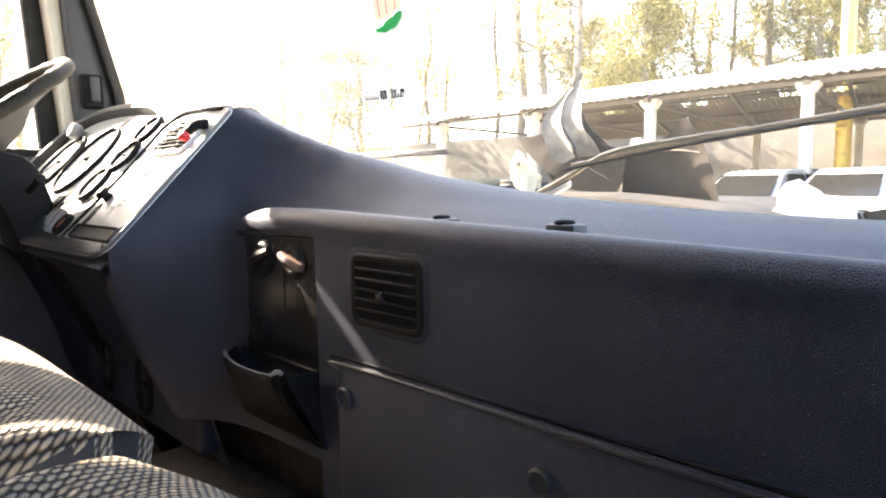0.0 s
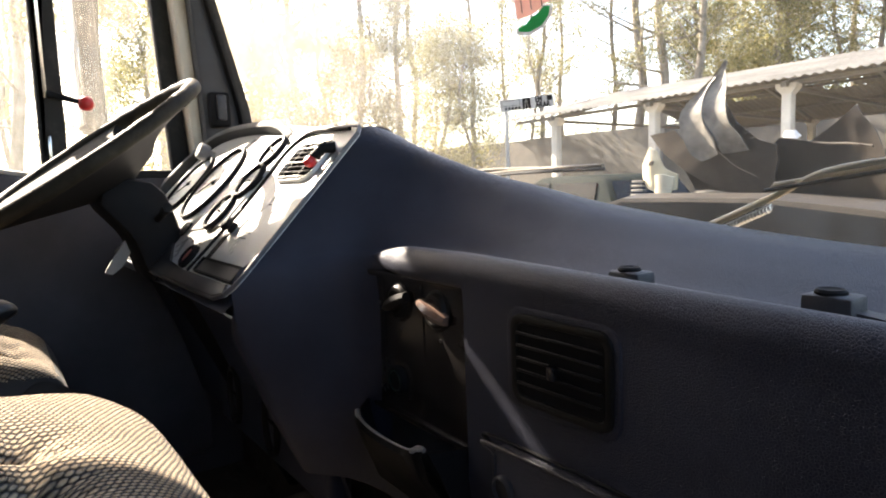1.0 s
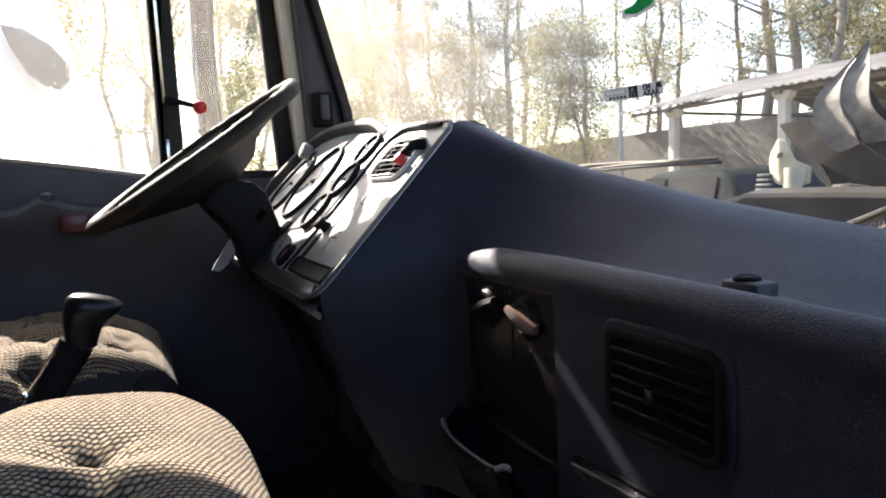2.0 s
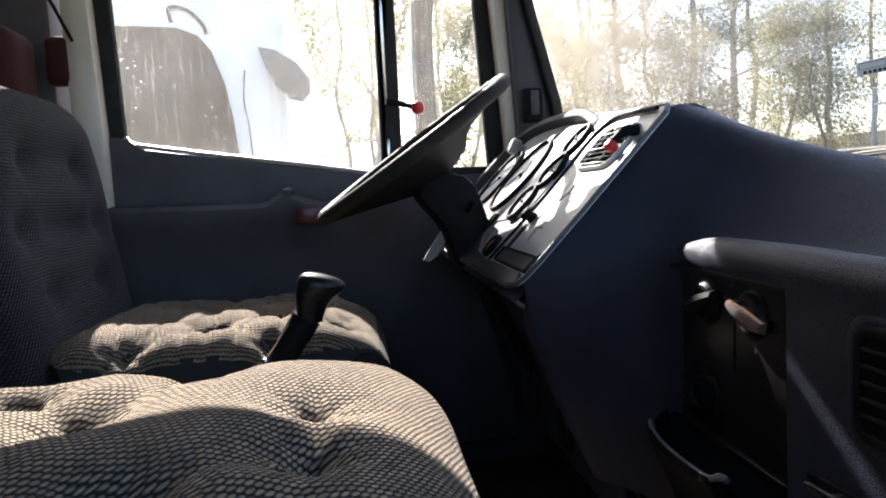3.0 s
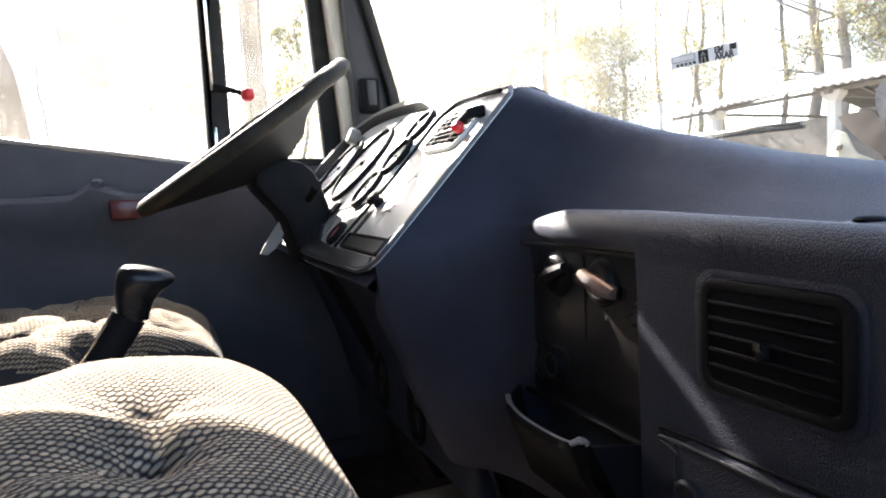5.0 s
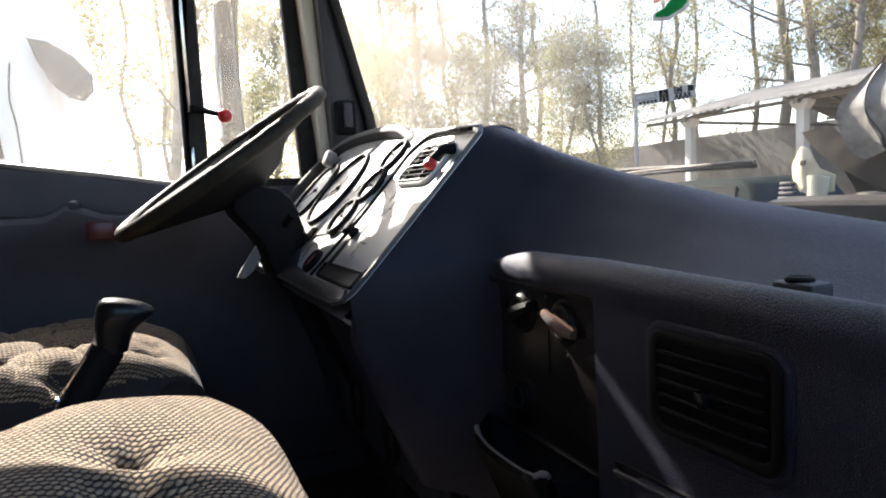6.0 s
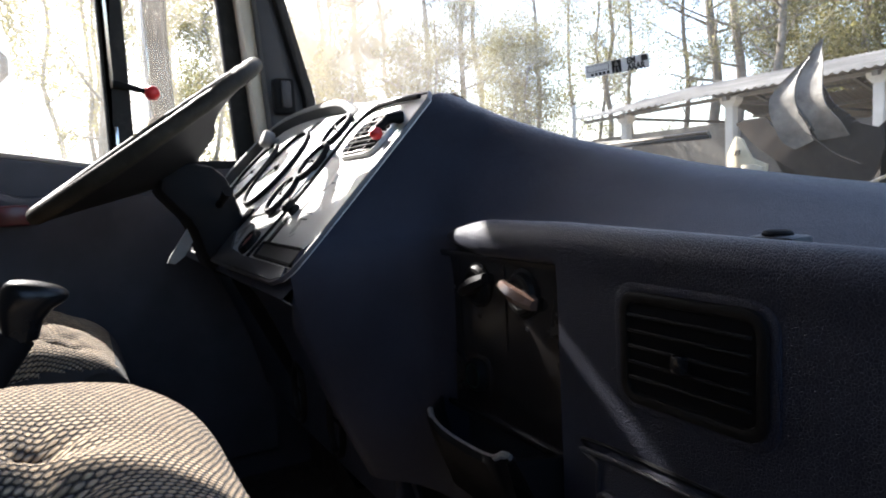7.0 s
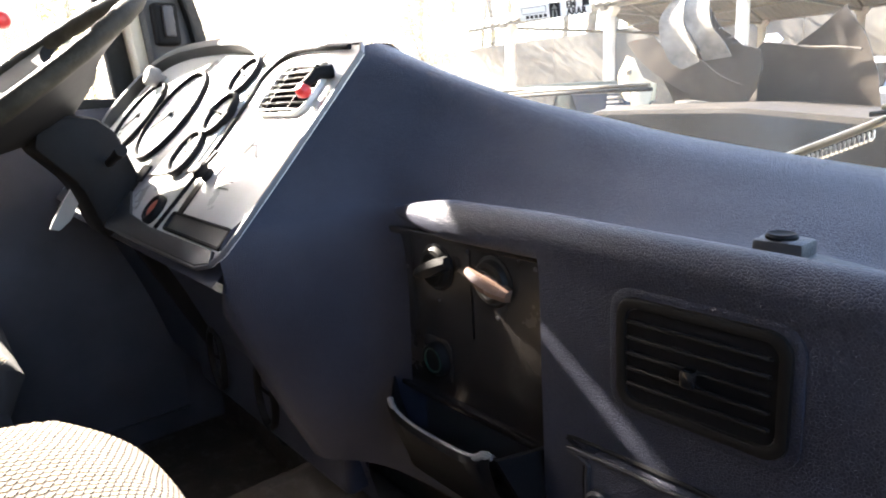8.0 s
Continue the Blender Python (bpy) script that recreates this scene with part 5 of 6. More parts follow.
# outside mirror of the cab
mir = thing("door_mirror", "tall black door mirror on a bent arm outside the driver's door", "mirror", (-1.33, 0.31, 2.2))
part("shell", block((-1.47, 0.293, 2.125), (-1.29, 0.335, 2.50), 0.018, 3), BLACK, mir)
part("glass", block((-1.46, 0.288, 2.14), (-1.30, 0.2935, 2.485), 0.001), surface("mirror_glass", (0.28, 0.29, 0.30), 0.12, 1.0, vary=0.02, bump=0), mir)
part("bracket", tube([(-1.12, 0.52, 2.62), (-1.25, 0.42, 2.60), (-1.33, 0.345, 2.50), (-1.34, 0.345, 2.10), (-1.27, 0.40, 1.95), (-1.13, 0.50, 1.93)], 0.011, 8, 40), BLACK, mir)

# ---------------------------------------------------------------- the yard
ASPHALT = surface("dusty_yard", (0.20, 0.17, 0.13), 0.95, vary=0.3, scale=0.6, grain=25, bump=0.6, depth=0.02, dust=0.5)


def ground_z(x, y):
    return 0.25 + 0.030 * max(0.0, min(y - 1.0, 16.0)) + 0.0 * x


rows = []
for j in range(61):
    y = -400 + 800 * (j / 60) if not 28 <= j <= 36 else -26 + (j - 28) * 8.0
    rows.append([(-400 + 800 * i / 40, y, ground_z(0, y)) for i in range(41)])
rows.sort(key=lambda r: r[0][1])
setting("ground", loft(rows), ASPHALT, "dusty bare yard that rises gently to the shed", "ground")

# corrugated shed on concrete posts
EA, EB = Vector((-12.6, 12.15, 0)), Vector((9.0, 15.2, 0))
ED = (EB - EA).normalized()
EN = Vector((-ED.y, ED.x, 0))
CONC = surface("weathered_concrete", (0.42, 0.40, 0.36), 0.85, vary=0.2, scale=1.5, grain=30, bump=0.4, depth=0.004, dust=0.3)
TIN = surface("bleached_roof_sheet", (0.24, 0.23, 0.215), 0.7, vary=0.4, scale=0.9, grain=20, bump=0.1, dust=0.3)
BEAM = surface("shed_steel", (0.13, 0.12, 0.105), 0.6, vary=0.2)
shed = thing("open_shed", "long open shed with a pale corrugated roof on concrete posts", "shed", tuple(EA))


def along(d, back, z):
    p = EA + ED * d + EN * back
    return (p.x, p.y, z + 0.026 * (d - 2.0))


def corrugated(d0, d1, b0, z0, b1, z1, pitch=0.18, amp=0.022):
    n = int((d1 - d0) / pitch * 6)
    low, high = [], []
    for k in range(n + 1):
        d = d0 + (d1 - d0) * k / n
        w = amp * math.sin(2 * math.pi * (d - d0) / pitch)
        low.append(along(d, b0, z0 + w)), high.append(along(d, b1, z1 + w))
    bm = loft([low, high])
    bmesh.ops.solidify(bm, geom=bm.faces[:], thickness=0.012)
    return bm


part("roof", corrugated(-0.4, 21.8, -0.45, 3.50, 5.2, 4.62), TIN, shed, "pale corrugated roof slope facing the yard")
# far slopes are seen from below; the shade under the roof is their colour
ROOF_SHADE = surface("shaded_roof_underside", (0.10, 0.09, 0.075), 0.85, vary=0.3, scale=0.8, grain=20, bump=0.1)
part("roof", corrugated(-0.4, 21.8, 5.2, 4.62, 7.4, 4.238), ROOF_SHADE, shed, "far roof slope with the shade underneath in its colour")
part("roof", corrugated(-0.4, 21.8, 8.0, 4.107, 11.0, 3.45), ROOF_SHADE, shed)
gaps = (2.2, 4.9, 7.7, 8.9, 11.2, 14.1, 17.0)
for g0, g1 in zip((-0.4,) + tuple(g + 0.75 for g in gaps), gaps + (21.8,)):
    part("roof_sheet", corrugated(g0, g1, 7.39, 4.24, 8.02, 4.102), ROOF_SHADE, shed)
for d in (1.0, 3.75, 6.6, 9.55, 12.6, 15.6, 18.6, 21.3):
    for back in (0.0, 10.4):
        z = ground_z(*along(d, back, 0)[:2])
        post = part("post", block((-0.095, -0.095, z - 0.6), (0.095, 0.095, 3.36), 0.012, 2, Matrix.Translation(along(d, back, 0))), CONC, shed, "square concrete post")
        part("capital", loft([[tuple(Vector(along(d, back, 3.24)) + Vector(p)) for p in ((-0.105, -0.105, 0), (0.105, -0.105, 0), (0.105, 0.105, 0), (-0.105, 0.105, 0))], [tuple(Vector(along(d, back, 3.36)) + Vector(p)) for p in ((-0.20, -0.12, 0), (0.20, -0.12, 0), (0.20, 0.12, 0), (-0.20, 0.12, 0))], [tuple(Vector(along(d, back, 3.44)) + Vector(p)) for p in ((-0.20, -0.12, 0), (0.20, -0.12, 0), (0.20, 0.12, 0), (-0.20, 0.12, 0))]], closed=True, caps=True), CONC, post)
for back, z in ((0.0, 3.45), (1.7, 3.82), (3.4, 4.14), (5.2, 4.47), (7.0, 4.15), (8.8, 3.78), (10.4, 3.42)):
    p0, p1 = Vector(along(-0.3, back, z)), Vector(along(21.7, back, z))
    part("purlin", tube([p0, p1], 0.055, 4), BEAM, shed)
for d in (1.0, 3.75, 6.6, 9.55, 12.6, 15.6, 18.6, 21.3):
    part("rafter", tube([along(d, -0.3, 3.40), along(d, 5.2, 4.50), along(d, 10.8, 3.34)], 0.07, 4), BEAM, shed)
    part("tie_beam", tube([along(d, 0.0, 3.36), along(d, 10.4, 3.36)], 0.05, 4), BEAM, shed)

# yard wall
WALLM = surface("grey_block_wall", (0.085, 0.078, 0.068), 0.9, vary=0.12, scale=0.8, grain=12, bump=0.5, depth=0.01, dust=0.3)
wall = thing("yard_wall", "long weathered grey boundary wall behind the yard", "wall", (-12, 17, 0.7))
WA, WB = Vector((-46, 27.0, 0)), Vector((14, 24.5, 0))
for k in range(10):
    a, b = WA.lerp(WB, k / 10), WA.lerp(WB, (k + 0.998) / 10)
    d = (b - a).normalized()
    n = Vector((-d.y, d.x, 0)) * 0.07
    z0, z1 = 0.4, 4.05 + 0.03 * math.sin(k * 2.3)
    part("panel", loft([[tuple(a - n + Vector((0, 0, z0))), tuple(a + n + Vector((0, 0, z0))), tuple(a + n + Vector((0, 0, z1))), tuple(a - n + Vector((0, 0, z1)))], [tuple(b - n + Vector((0, 0, z0))), tuple(b + n + Vector((0, 0, z0))), tuple(b + n + Vector((0, 0, z1))), tuple(b - n + Vector((0, 0, z1)))]], closed=True, caps=True), WALLM, wall)


def pole(label, x, y, top, r, material):
    p = thing("pole", label, "pole", (x, y, ground_z(x, y)))
    part("shaft", tube([(x, y, ground_z(x, y) - 0.1), (x, y, top)], [r, r * 0.8], 12), material, p)
    part("cap", lathe([(r * 1.3, 0), (r * 1.3, 0.06), (0, 0.1)], Matrix.Translation((x, y, top)), 12), material, p)


pole("slim pale pole beside the boundary wall", -19.0, 17.0, 4.6, 0.09, CONC)
YEL = surface("faded_yellow_paint", (0.55, 0.38, 0.10), 0.6, vary=0.2, dust=0.2)
pole("tall faded yellow pole behind the shed", -4.6, 22.0, 9.0, 0.22, YEL)
pole("short yellow post under the shed", -3.3, 16.5, 2.9, 0.12, YEL)

# ---------------------------------------------------------------- trees
BARK = surface("peeling_bark", (0.22, 0.19, 0.155), 0.9, vary=0.35, scale=3, grain=18, bump=0.6, depth=0.02)
LEAF = [leafy("grey_green_leaves", (0.168, 0.152, 0.100)), leafy("olive_leaves", (0.192, 0.170, 0.090))]


def crown_mesh(name, tips, rng, per, spread, size, material):
    vs, fs = [], []
    for c, s in tips:
        for _ in range(int(per * s)):
            p = c + Vector((rng.gauss(0, 1), rng.gauss(0, 1), rng.gauss(0, 0.8))) * spread * s
            d = Vector((rng.gauss(0, 1), rng.gauss(0, 1), rng.gauss(-0.7, 0.8))).normalized()
            w = d.orthogonal().normalized()
            w = (Matrix.Rotation(rng.uniform(0, 6.28), 3, d) @ w)
            l = size * rng.uniform(0.6, 1.4)
            k = len(vs)
            vs += [p, p + d * l * 0.5 + w * l * 0.2, p + d * l, p + d * l * 0.5 - w * l * 0.2]
            fs.append((k, k + 1, k + 2, k + 3))
    me = bpy.data.meshes.new(name)
    me.from_pydata([tuple(v) for v in vs], [], fs)
    me.materials.append(material)
    return me


def make_tree(label, seed, height, radius, first, limbs, per, spread, size, material):
    rng = random.Random(seed)
    t = thing("tree", label, "tree", (0, 0, 0), group="trees behind the yard")
    pts = [Vector((0, 0, -0.3))]
    drift = Vector((rng.uniform(-0.3, 0.3), rng.uniform(-0.3, 0.3), 0))
    for k in range(1, 9):
        pts.append(Vector((drift.x * k / 3 + rng.gauss(0, 0.20), drift.y * k / 3 + rng.gauss(0, 0.20), height * k / 8)))
    trunk = tube(pts, [radius * (1 - 0.75 * k / 8) for k in range(9)], 9, 24)
    curve = spline(pts, 60)
    tips = []
    for k in range(limbs):
        f = first + (1 - first) * (k / limbs) ** 0.9
        base = curve[int(60 * f * 0.98)]
        a = rng.uniform(0, 6.28)
        l = height * rng.uniform(0.07, 0.20) * (1.15 - 0.5 * f)
        up = rng.uniform(0.2, 0.9)
        d = Vector((math.cos(a), math.sin(a), up)) * l
        tip = base + d
        r = radius * (1 - 0.75 * f) * 0.4
        trunk = join(trunk, tube([base, base + d * 0.5 + Vector((0, 0, -0.05 * l)), tip], [r, r * 0.6, r * 0.25], 5, 6))
        tips.append((tip, rng.uniform(0.6, 1.2)))
        tips.append((base + d * 0.6 + Vector((rng.gauss(0, 0.3), rng.gauss(0, 0.3), rng.gauss(0, 0.3))), rng.uniform(0.4, 0.9)))
    part("trunk", trunk, BARK, t)
    crown = new("crown", crown_mesh("crown", tips, rng, per, spread, size, material))
    crown.parent = t
    return t


KINDS = [
    make_tree("tall slender eucalyptus with sparse hanging leaves", 1, 17, 0.18, 0.22, 28, 260, 0.44, 0.12, LEAF[0]),
    make_tree("tall eucalyptus with a pale bare trunk", 2, 19, 0.24, 0.26, 28, 260, 0.46, 0.12, LEAF[0]),
    make_tree("thin leaning eucalyptus with thin foliage", 3, 16, 0.12, 0.18, 24, 240, 0.42, 0.12, LEAF[1]),
    make_tree("bushy young eucalyptus full of olive leaves", 4, 8, 0.10, 0.10, 24, 460, 0.60, 0.11, LEAF[1]),
    make_tree("broad leafy tree with dense olive crown", 5, 12, 0.18, 0.16, 34, 440, 0.58, 0.125, LEAF[1]),
]
rng = random.Random(11)
spots = []
for k in range(40):
    az = radians(8 + 100 * (k + rng.uniform(0, 0.9)) / 40)
    dist = rng.uniform(31, 46)
    x, y = 0.6 - dist * math.sin(az), dist * math.cos(az)
    spots.append((x, y, az))
for k, (x, y, az) in enumerate(spots):
    deg = math.degrees(az)
    kind = rng.choice((0, 1, 2, 0, 1, 2, 3)) if deg > 38 else rng.choice((0, 1, 3, 4, 4))
    copy_thing(KINDS[kind], pose(x, y, ground_z(x, y) - 0.1, 0, 0, rng.uniform(0, 360)) @ Matrix.Scale(rng.uniform(0.85, 1.2), 4))
for az, dist, kind in ((96, 17, 3), (88, 20, 0), (80, 22, 3), (74, 24, 3), (68, 27, 3), (60, 29, 3), (52, 31, 3)):
    x, y = 0.6 - dist * math.sin(radians(az)), dist * math.cos(radians(az))
    copy_thing(KINDS[kind], pose(x, y, ground_z(x, y), 0, 0, az * 7))
for az, dist, kind, size in ((11, 31, 4, 1.1), (16, 34, 4, 1.25), (27, 37, 4, 1.3), (14, 40, 1, 1.1), (46, 40, 0, 1.1), (55, 36, 3, 1.2), (63, 33, 3, 1.1), (71, 34, 3, 1.1)):
    x, y = 0.6 - dist * math.sin(radians(az)), dist * math.cos(radians(az))
    copy_thing(KINDS[kind], pose(x, y, ground_z(x, y) - 0.1, 0, 0, az * 23) @ Matrix.Scale(size, 4))
for k, t in enumerate(KINDS):
    a = radians(14 + 5 * k)
    t.location = (0.6 - 36 * math.sin(a), 36 * math.cos(a), ground_z(0, 36) - 0.1)

# ---------------------------------------------------------------- vehicles
CARGLASS = surface("dark_car_glass", (0.008, 0.008, 0.008), 0.15, vary=0.1, bump=0.0, spec=0.2)
TYRE = surface("tyre_rubber", (0.02, 0.02, 0.02), 0.8, grain=60, bump=0.3)


def car(label, paint, m, length=4.0, width=1.66, height=1.44, upright=False):
    """A hatchback, nose along +y of m: body, glasshouse, panes, lamps and wheels."""
    c = thing("car", label, "car", tuple(m.translation), group="parked cars")
    L, W, H = length / 2, width / 2, height
    rows = []
    for y, zb, zt, w in ((-L, 0.45, 0.72, 0.86), (-L + 0.06, 0.32, 0.86, 0.95), (-L + 0.35, 0.24, 0.92, 1.0), (-0.6, 0.22, 0.93, 1.0), (0.5, 0.22, 0.92, 1.0), (L - 0.9, 0.22, 0.88, 0.99), (L - 0.25, 0.25, 0.74, 0.95), (L - 0.04, 0.34, 0.62, 0.88), (L, 0.42, 0.55, 0.8)):
        w *= W
        rows.append([tuple(m @ Vector(p)) for p in ((-w * 0.9, y, zb), (-w, y, zb + 0.12), (-w, y, (zb + zt) / 2), (-w * 0.97, y, zt - 0.05), (-w * 0.85, y, zt), (w * 0.85, y, zt), (w * 0.97, y, zt - 0.05), (w, y, (zb + zt) / 2), (w, y, zb + 0.12), (w * 0.9, y, zb))])
    part("body", loft(rows, closed=True, caps=True), paint, c)
    top = []
    tail = ((-L + 0.10, 0.90, 0.96), (-L + 0.20, H + 0.024, 0.865), (-L + 0.30, H + 0.042, 0.855)) if upright else ((-L + 0.22, 0.90, 0.93), (-L + 0.62, H - 0.09, 0.76), (-L + 0.85, H - 0.01, 0.74))
    arch = ((-1, -0.05), (-0.9, 0.0), (0.9, 0.0), (1, -0.05)) if not upright else ((-1, -0.10), (-0.96, -0.028), (-0.82, -0.003), (-0.45, 0.0), (0.08, -0.002), (0.38, -0.022), (0.70, -0.046), (0.93, -0.095), (1, -0.15))
    for y, z, w in (*tail, (-0.3, H - (0.04 if upright else 0), 0.85 if upright else 0.74), (0.25, H - 0.03, 0.73), (0.45, H - 0.09, 0.72), (1.05, 0.90, 0.88)):
        w *= W
        top.append([tuple(m @ Vector(p)) for p in ((-W * 0.92, y, 0.88), *((u * w, y, z + dz if z > 1 else 0.89 - 0.01 * abs(u)) for u, dz in arch), (W * 0.92, y, 0.88))])
    part("cabin", loft(top, closed=True, caps=True), paint, c)

    def pane(name, quad):
        q = [m @ Vector(p) for p in quad]
        n = (q[1] - q[0]).cross(q[2] - q[0]).normalized() * 0.012
        mid = sum(q, Vector()) / len(q)
        out = mid - (m @ Vector((0, -0.4, 1.0)))
        n = n if n.dot(out) > 0 else -n
        part(name, loft([[tuple(v - n * 0.6) for v in q], [tuple(v + n) for v in q]], closed=True, caps=True), CARGLASS, c, smooth=False)
    if upright:
        pane("rear_window", [(-W * 0.91, -L + 0.108, 0.97), (W * 0.91, -L + 0.108, 0.97), *((u * W * 0.855, -L + 0.195 + 0.1 * dz, H + 0.017 + dz) for u, dz in ((0.95, -0.115), (0.70, -0.062), (0.38, -0.036), (0.08, -0.014), (-0.45, -0.012), (-0.82, -0.015), (-0.96, -0.05)))])
    else:
        pane("rear_window", [(-W * 0.78, -L + 0.30, 0.99), (W * 0.78, -L + 0.30, 0.99), (W * 0.68, -L + 0.60, H - 0.10), (-W * 0.68, -L + 0.60, H - 0.10)])
    pane("front_window", [(-W * 0.76, 0.98, 0.96), (W * 0.76, 0.98, 0.96), (W * 0.64, 0.50, H - 0.13), (-W * 0.64, 0.50, H - 0.13)])
    for s in (-1, 1):
        for a, b in ((-L + 0.75, -0.25), (-0.17, 0.62)):
            pane("side_window", [(s * W * 0.925, a, 0.96), (s * W * 0.925, b + (0.15 if b > 0 else 0), 0.96), (s * W * 0.77, b - (0.22 if b > 0 else 0), H - 0.11), (s * W * 0.77, a + 0.05, H - 0.11)])
        part("tail_lamp", block((s * W * 0.93 - 0.09, -L + 0.0, 0.62), (s * W * 0.93 + 0.05, -L + 0.12, 0.86), 0.02, 2, m), RED, c)
        part("headlamp", block((s * W * 0.76 - 0.16, L - 0.28, 0.56), (s * W * 0.76 + 0.12, L - 0.06, 0.70), 0.03, 2, m), LENS, c)
        part("door_mirror", block((s * (W + 0.06) - 0.07, 0.70, 0.90), (s * (W + 0.06) + 0.07, 0.80, 1.03), 0.03, 2, m), paint, c)
        for y in (-L + 0.75, L - 0.8):
            wm = m @ Matrix.Translation((s * (W - 0.06), y, 0.30)) @ Matrix.Rotation(radians(90) * s, 4, "Y")
            t = part("wheel", lathe([(0.19, 0.08), (0.27, 0.085), (0.30, 0.05), (0.30, -0.06), (0.27, -0.09), (0.19, -0.08)], wm, 24), TYRE, c)
            part("rim", lathe([(0.195, 0.07), (0.17, 0.05), (0.06, 0.06), (0, 0.065)], wm, 20), BARE, t)
    return c


SILVER = surface("silver_car_paint", (0.22, 0.22, 0.22), 0.25, 0.3, vary=0.06, bump=0.02, dust=0.15)
WHITECAR = surface("white_car_paint", (0.33, 0.325, 0.31), 0.25, vary=0.06, bump=0.02, dust=0.15)
DULL = surface("dusty_dark_car_paint", (0.022, 0.019, 0.016), 0.6, vary=0.2, spec=0.2)


def park(x, y, turn):
    return pose(x, y, ground_z(x, y), 0, 0, turn)


estate = car("dusty dark estate car parked nose-away in front of the truck", DULL, park(-0.83, 4.37, 0), 4.1, 1.70, 1.471, True)
gz = ground_z(0, 4.4)
tm = basis((-1.175, 4.37 - 2.05 + 0.165, gz + 1.290), (1, 0, 0), (0, 0.11, 0.42)) @ Matrix.Translation((0, 0, 0.016))
lettering("word", "TRIATHLETE", tm, 0.034, WHITE, estate)
for k in range(3):
    part("emblem_bar", plate(rounded(0.26 + 0.13 * k, 0.0, 0.33 + 0.13 * k, 0.022, 0.008), tm, 0.001), WHITE, estate, smooth=False)
car("silver hatchback parked under the shed edge", SILVER, park(-3.75, 13.2, 170))
car("white hatchback parked beside the shed", WHITECAR, park(-2.2, 13.3, 172), 3.9)
car("white hatchback parked in the yard", WHITECAR, park(-0.5, 12.6, 165), 4.0)
GREENCAR = surface("dark_green_car_paint", (0.010, 0.013, 0.012), 0.8, vary=0.2, spec=0.03)
car("dark green hatchback parked by the wall", GREENCAR, park(-6.6, 7.8, 78), 4.2, 1.7, 1.49)

# neighbouring truck
TRUCKW = surface("white_truck_paint", (0.78, 0.77, 0.74), 0.3, vary=0.06, scale=1.5, bump=0.02, dust=0.2)
nt = thing("parked_truck", "white truck cab with a tall dark side window, parked alongside", "truck", (-4.2, -1.2, ground_z(0, -1)))
part("cab", block((-5.6, -2.9, 1.0), (-3.02, -0.24, 3.3), 0.10, 5), TRUCKW, nt)
part("side_window", plate([(-1.60, 2.22), (-0.50, 2.215), (-0.515, 2.40), (-0.545, 2.58), (-0.60, 2.75), (-0.66, 2.83), (-0.76, 2.872), (-1.6, 2.92)], Matrix(((0, 0, 1, -3.022), (1, 0, 0, 0), (0, 1, 0, 0), (0, 0, 0, 1))), 0.014, 0.003), CARGLASS, nt, "tall dark side window with a rounded corner")
part("door_seam", tube([(-3.018, -0.44, 2.65), (-3.018, -0.455, 2.48), (-3.018, -0.433, 2.25), (-3.018, -0.42, 1.2)], 0.0035, 6, 12), BLACK, nt)
part("handrail", tube([(-3.02, -0.79, 2.90), (-3.0, -0.79, 2.97), (-3.0, -0.70, 2.955), (-3.0, -0.63, 2.88), (-3.02, -0.62, 2.84)], 0.009, 8, 20), BLACK, nt)
part("mirror", plate([(-0.355, 2.750), (-0.27, 2.735), (-0.17, 2.67), (-0.105, 2.59), (-0.108, 2.52), (-0.15, 2.475), (-0.215, 2.49), (-0.275, 2.55), (-0.325, 2.65)], Matrix(((0, 0, 1, -3.0), (1, 0, 0, 0), (0, 1, 0, 0), (0, 0, 0, 1))), 0.07, 0.015), surface("sun_bleached_mirror_shell", (0.05, 0.047, 0.043), 0.5, vary=0.3, scale=12), nt, "drop-shaped dark mirror")
part("chassis", block((-5.4, -6.5, 0.75), (-3.3, 0.0, 1.05), 0.03), BLACK, nt)
for y in (-0.9, -5.2):
    for x in (-3.25, -5.35):
        part("wheel", lathe([(0.25, 0.13), (0.42, 0.14), (0.48, 0.09), (0.48, -0.09), (0.42, -0.14), (0.25, -0.13)], Matrix.Translation((x, y, 0.72)) @ Matrix.Rotation(radians(90), 4, "Y"), 28), TYRE, nt)

# ---------------------------------------------------------------- heap of crash-bent sheet metal
WRECK = surface("scraped_grey_sheet", (0.040, 0.033, 0.027), 0.55, 0.0, vary=0.15, scale=9, grain=60, bump=0.3, depth=0.003, dust=0.08, spec=0.25)
PALE = surface("pale_scraped_paint", (0.125, 0.115, 0.100), 0.75, vary=0.55, scale=12, grain=60, bump=0.2, depth=0.003, dust=0.3)


WY = 2.8


heap = thing("scrap_heap", "crash-bent brown and grey sheet metal heaped on the dark car's roof", "scrap metal", (-1.0, 2.9, 1.84))


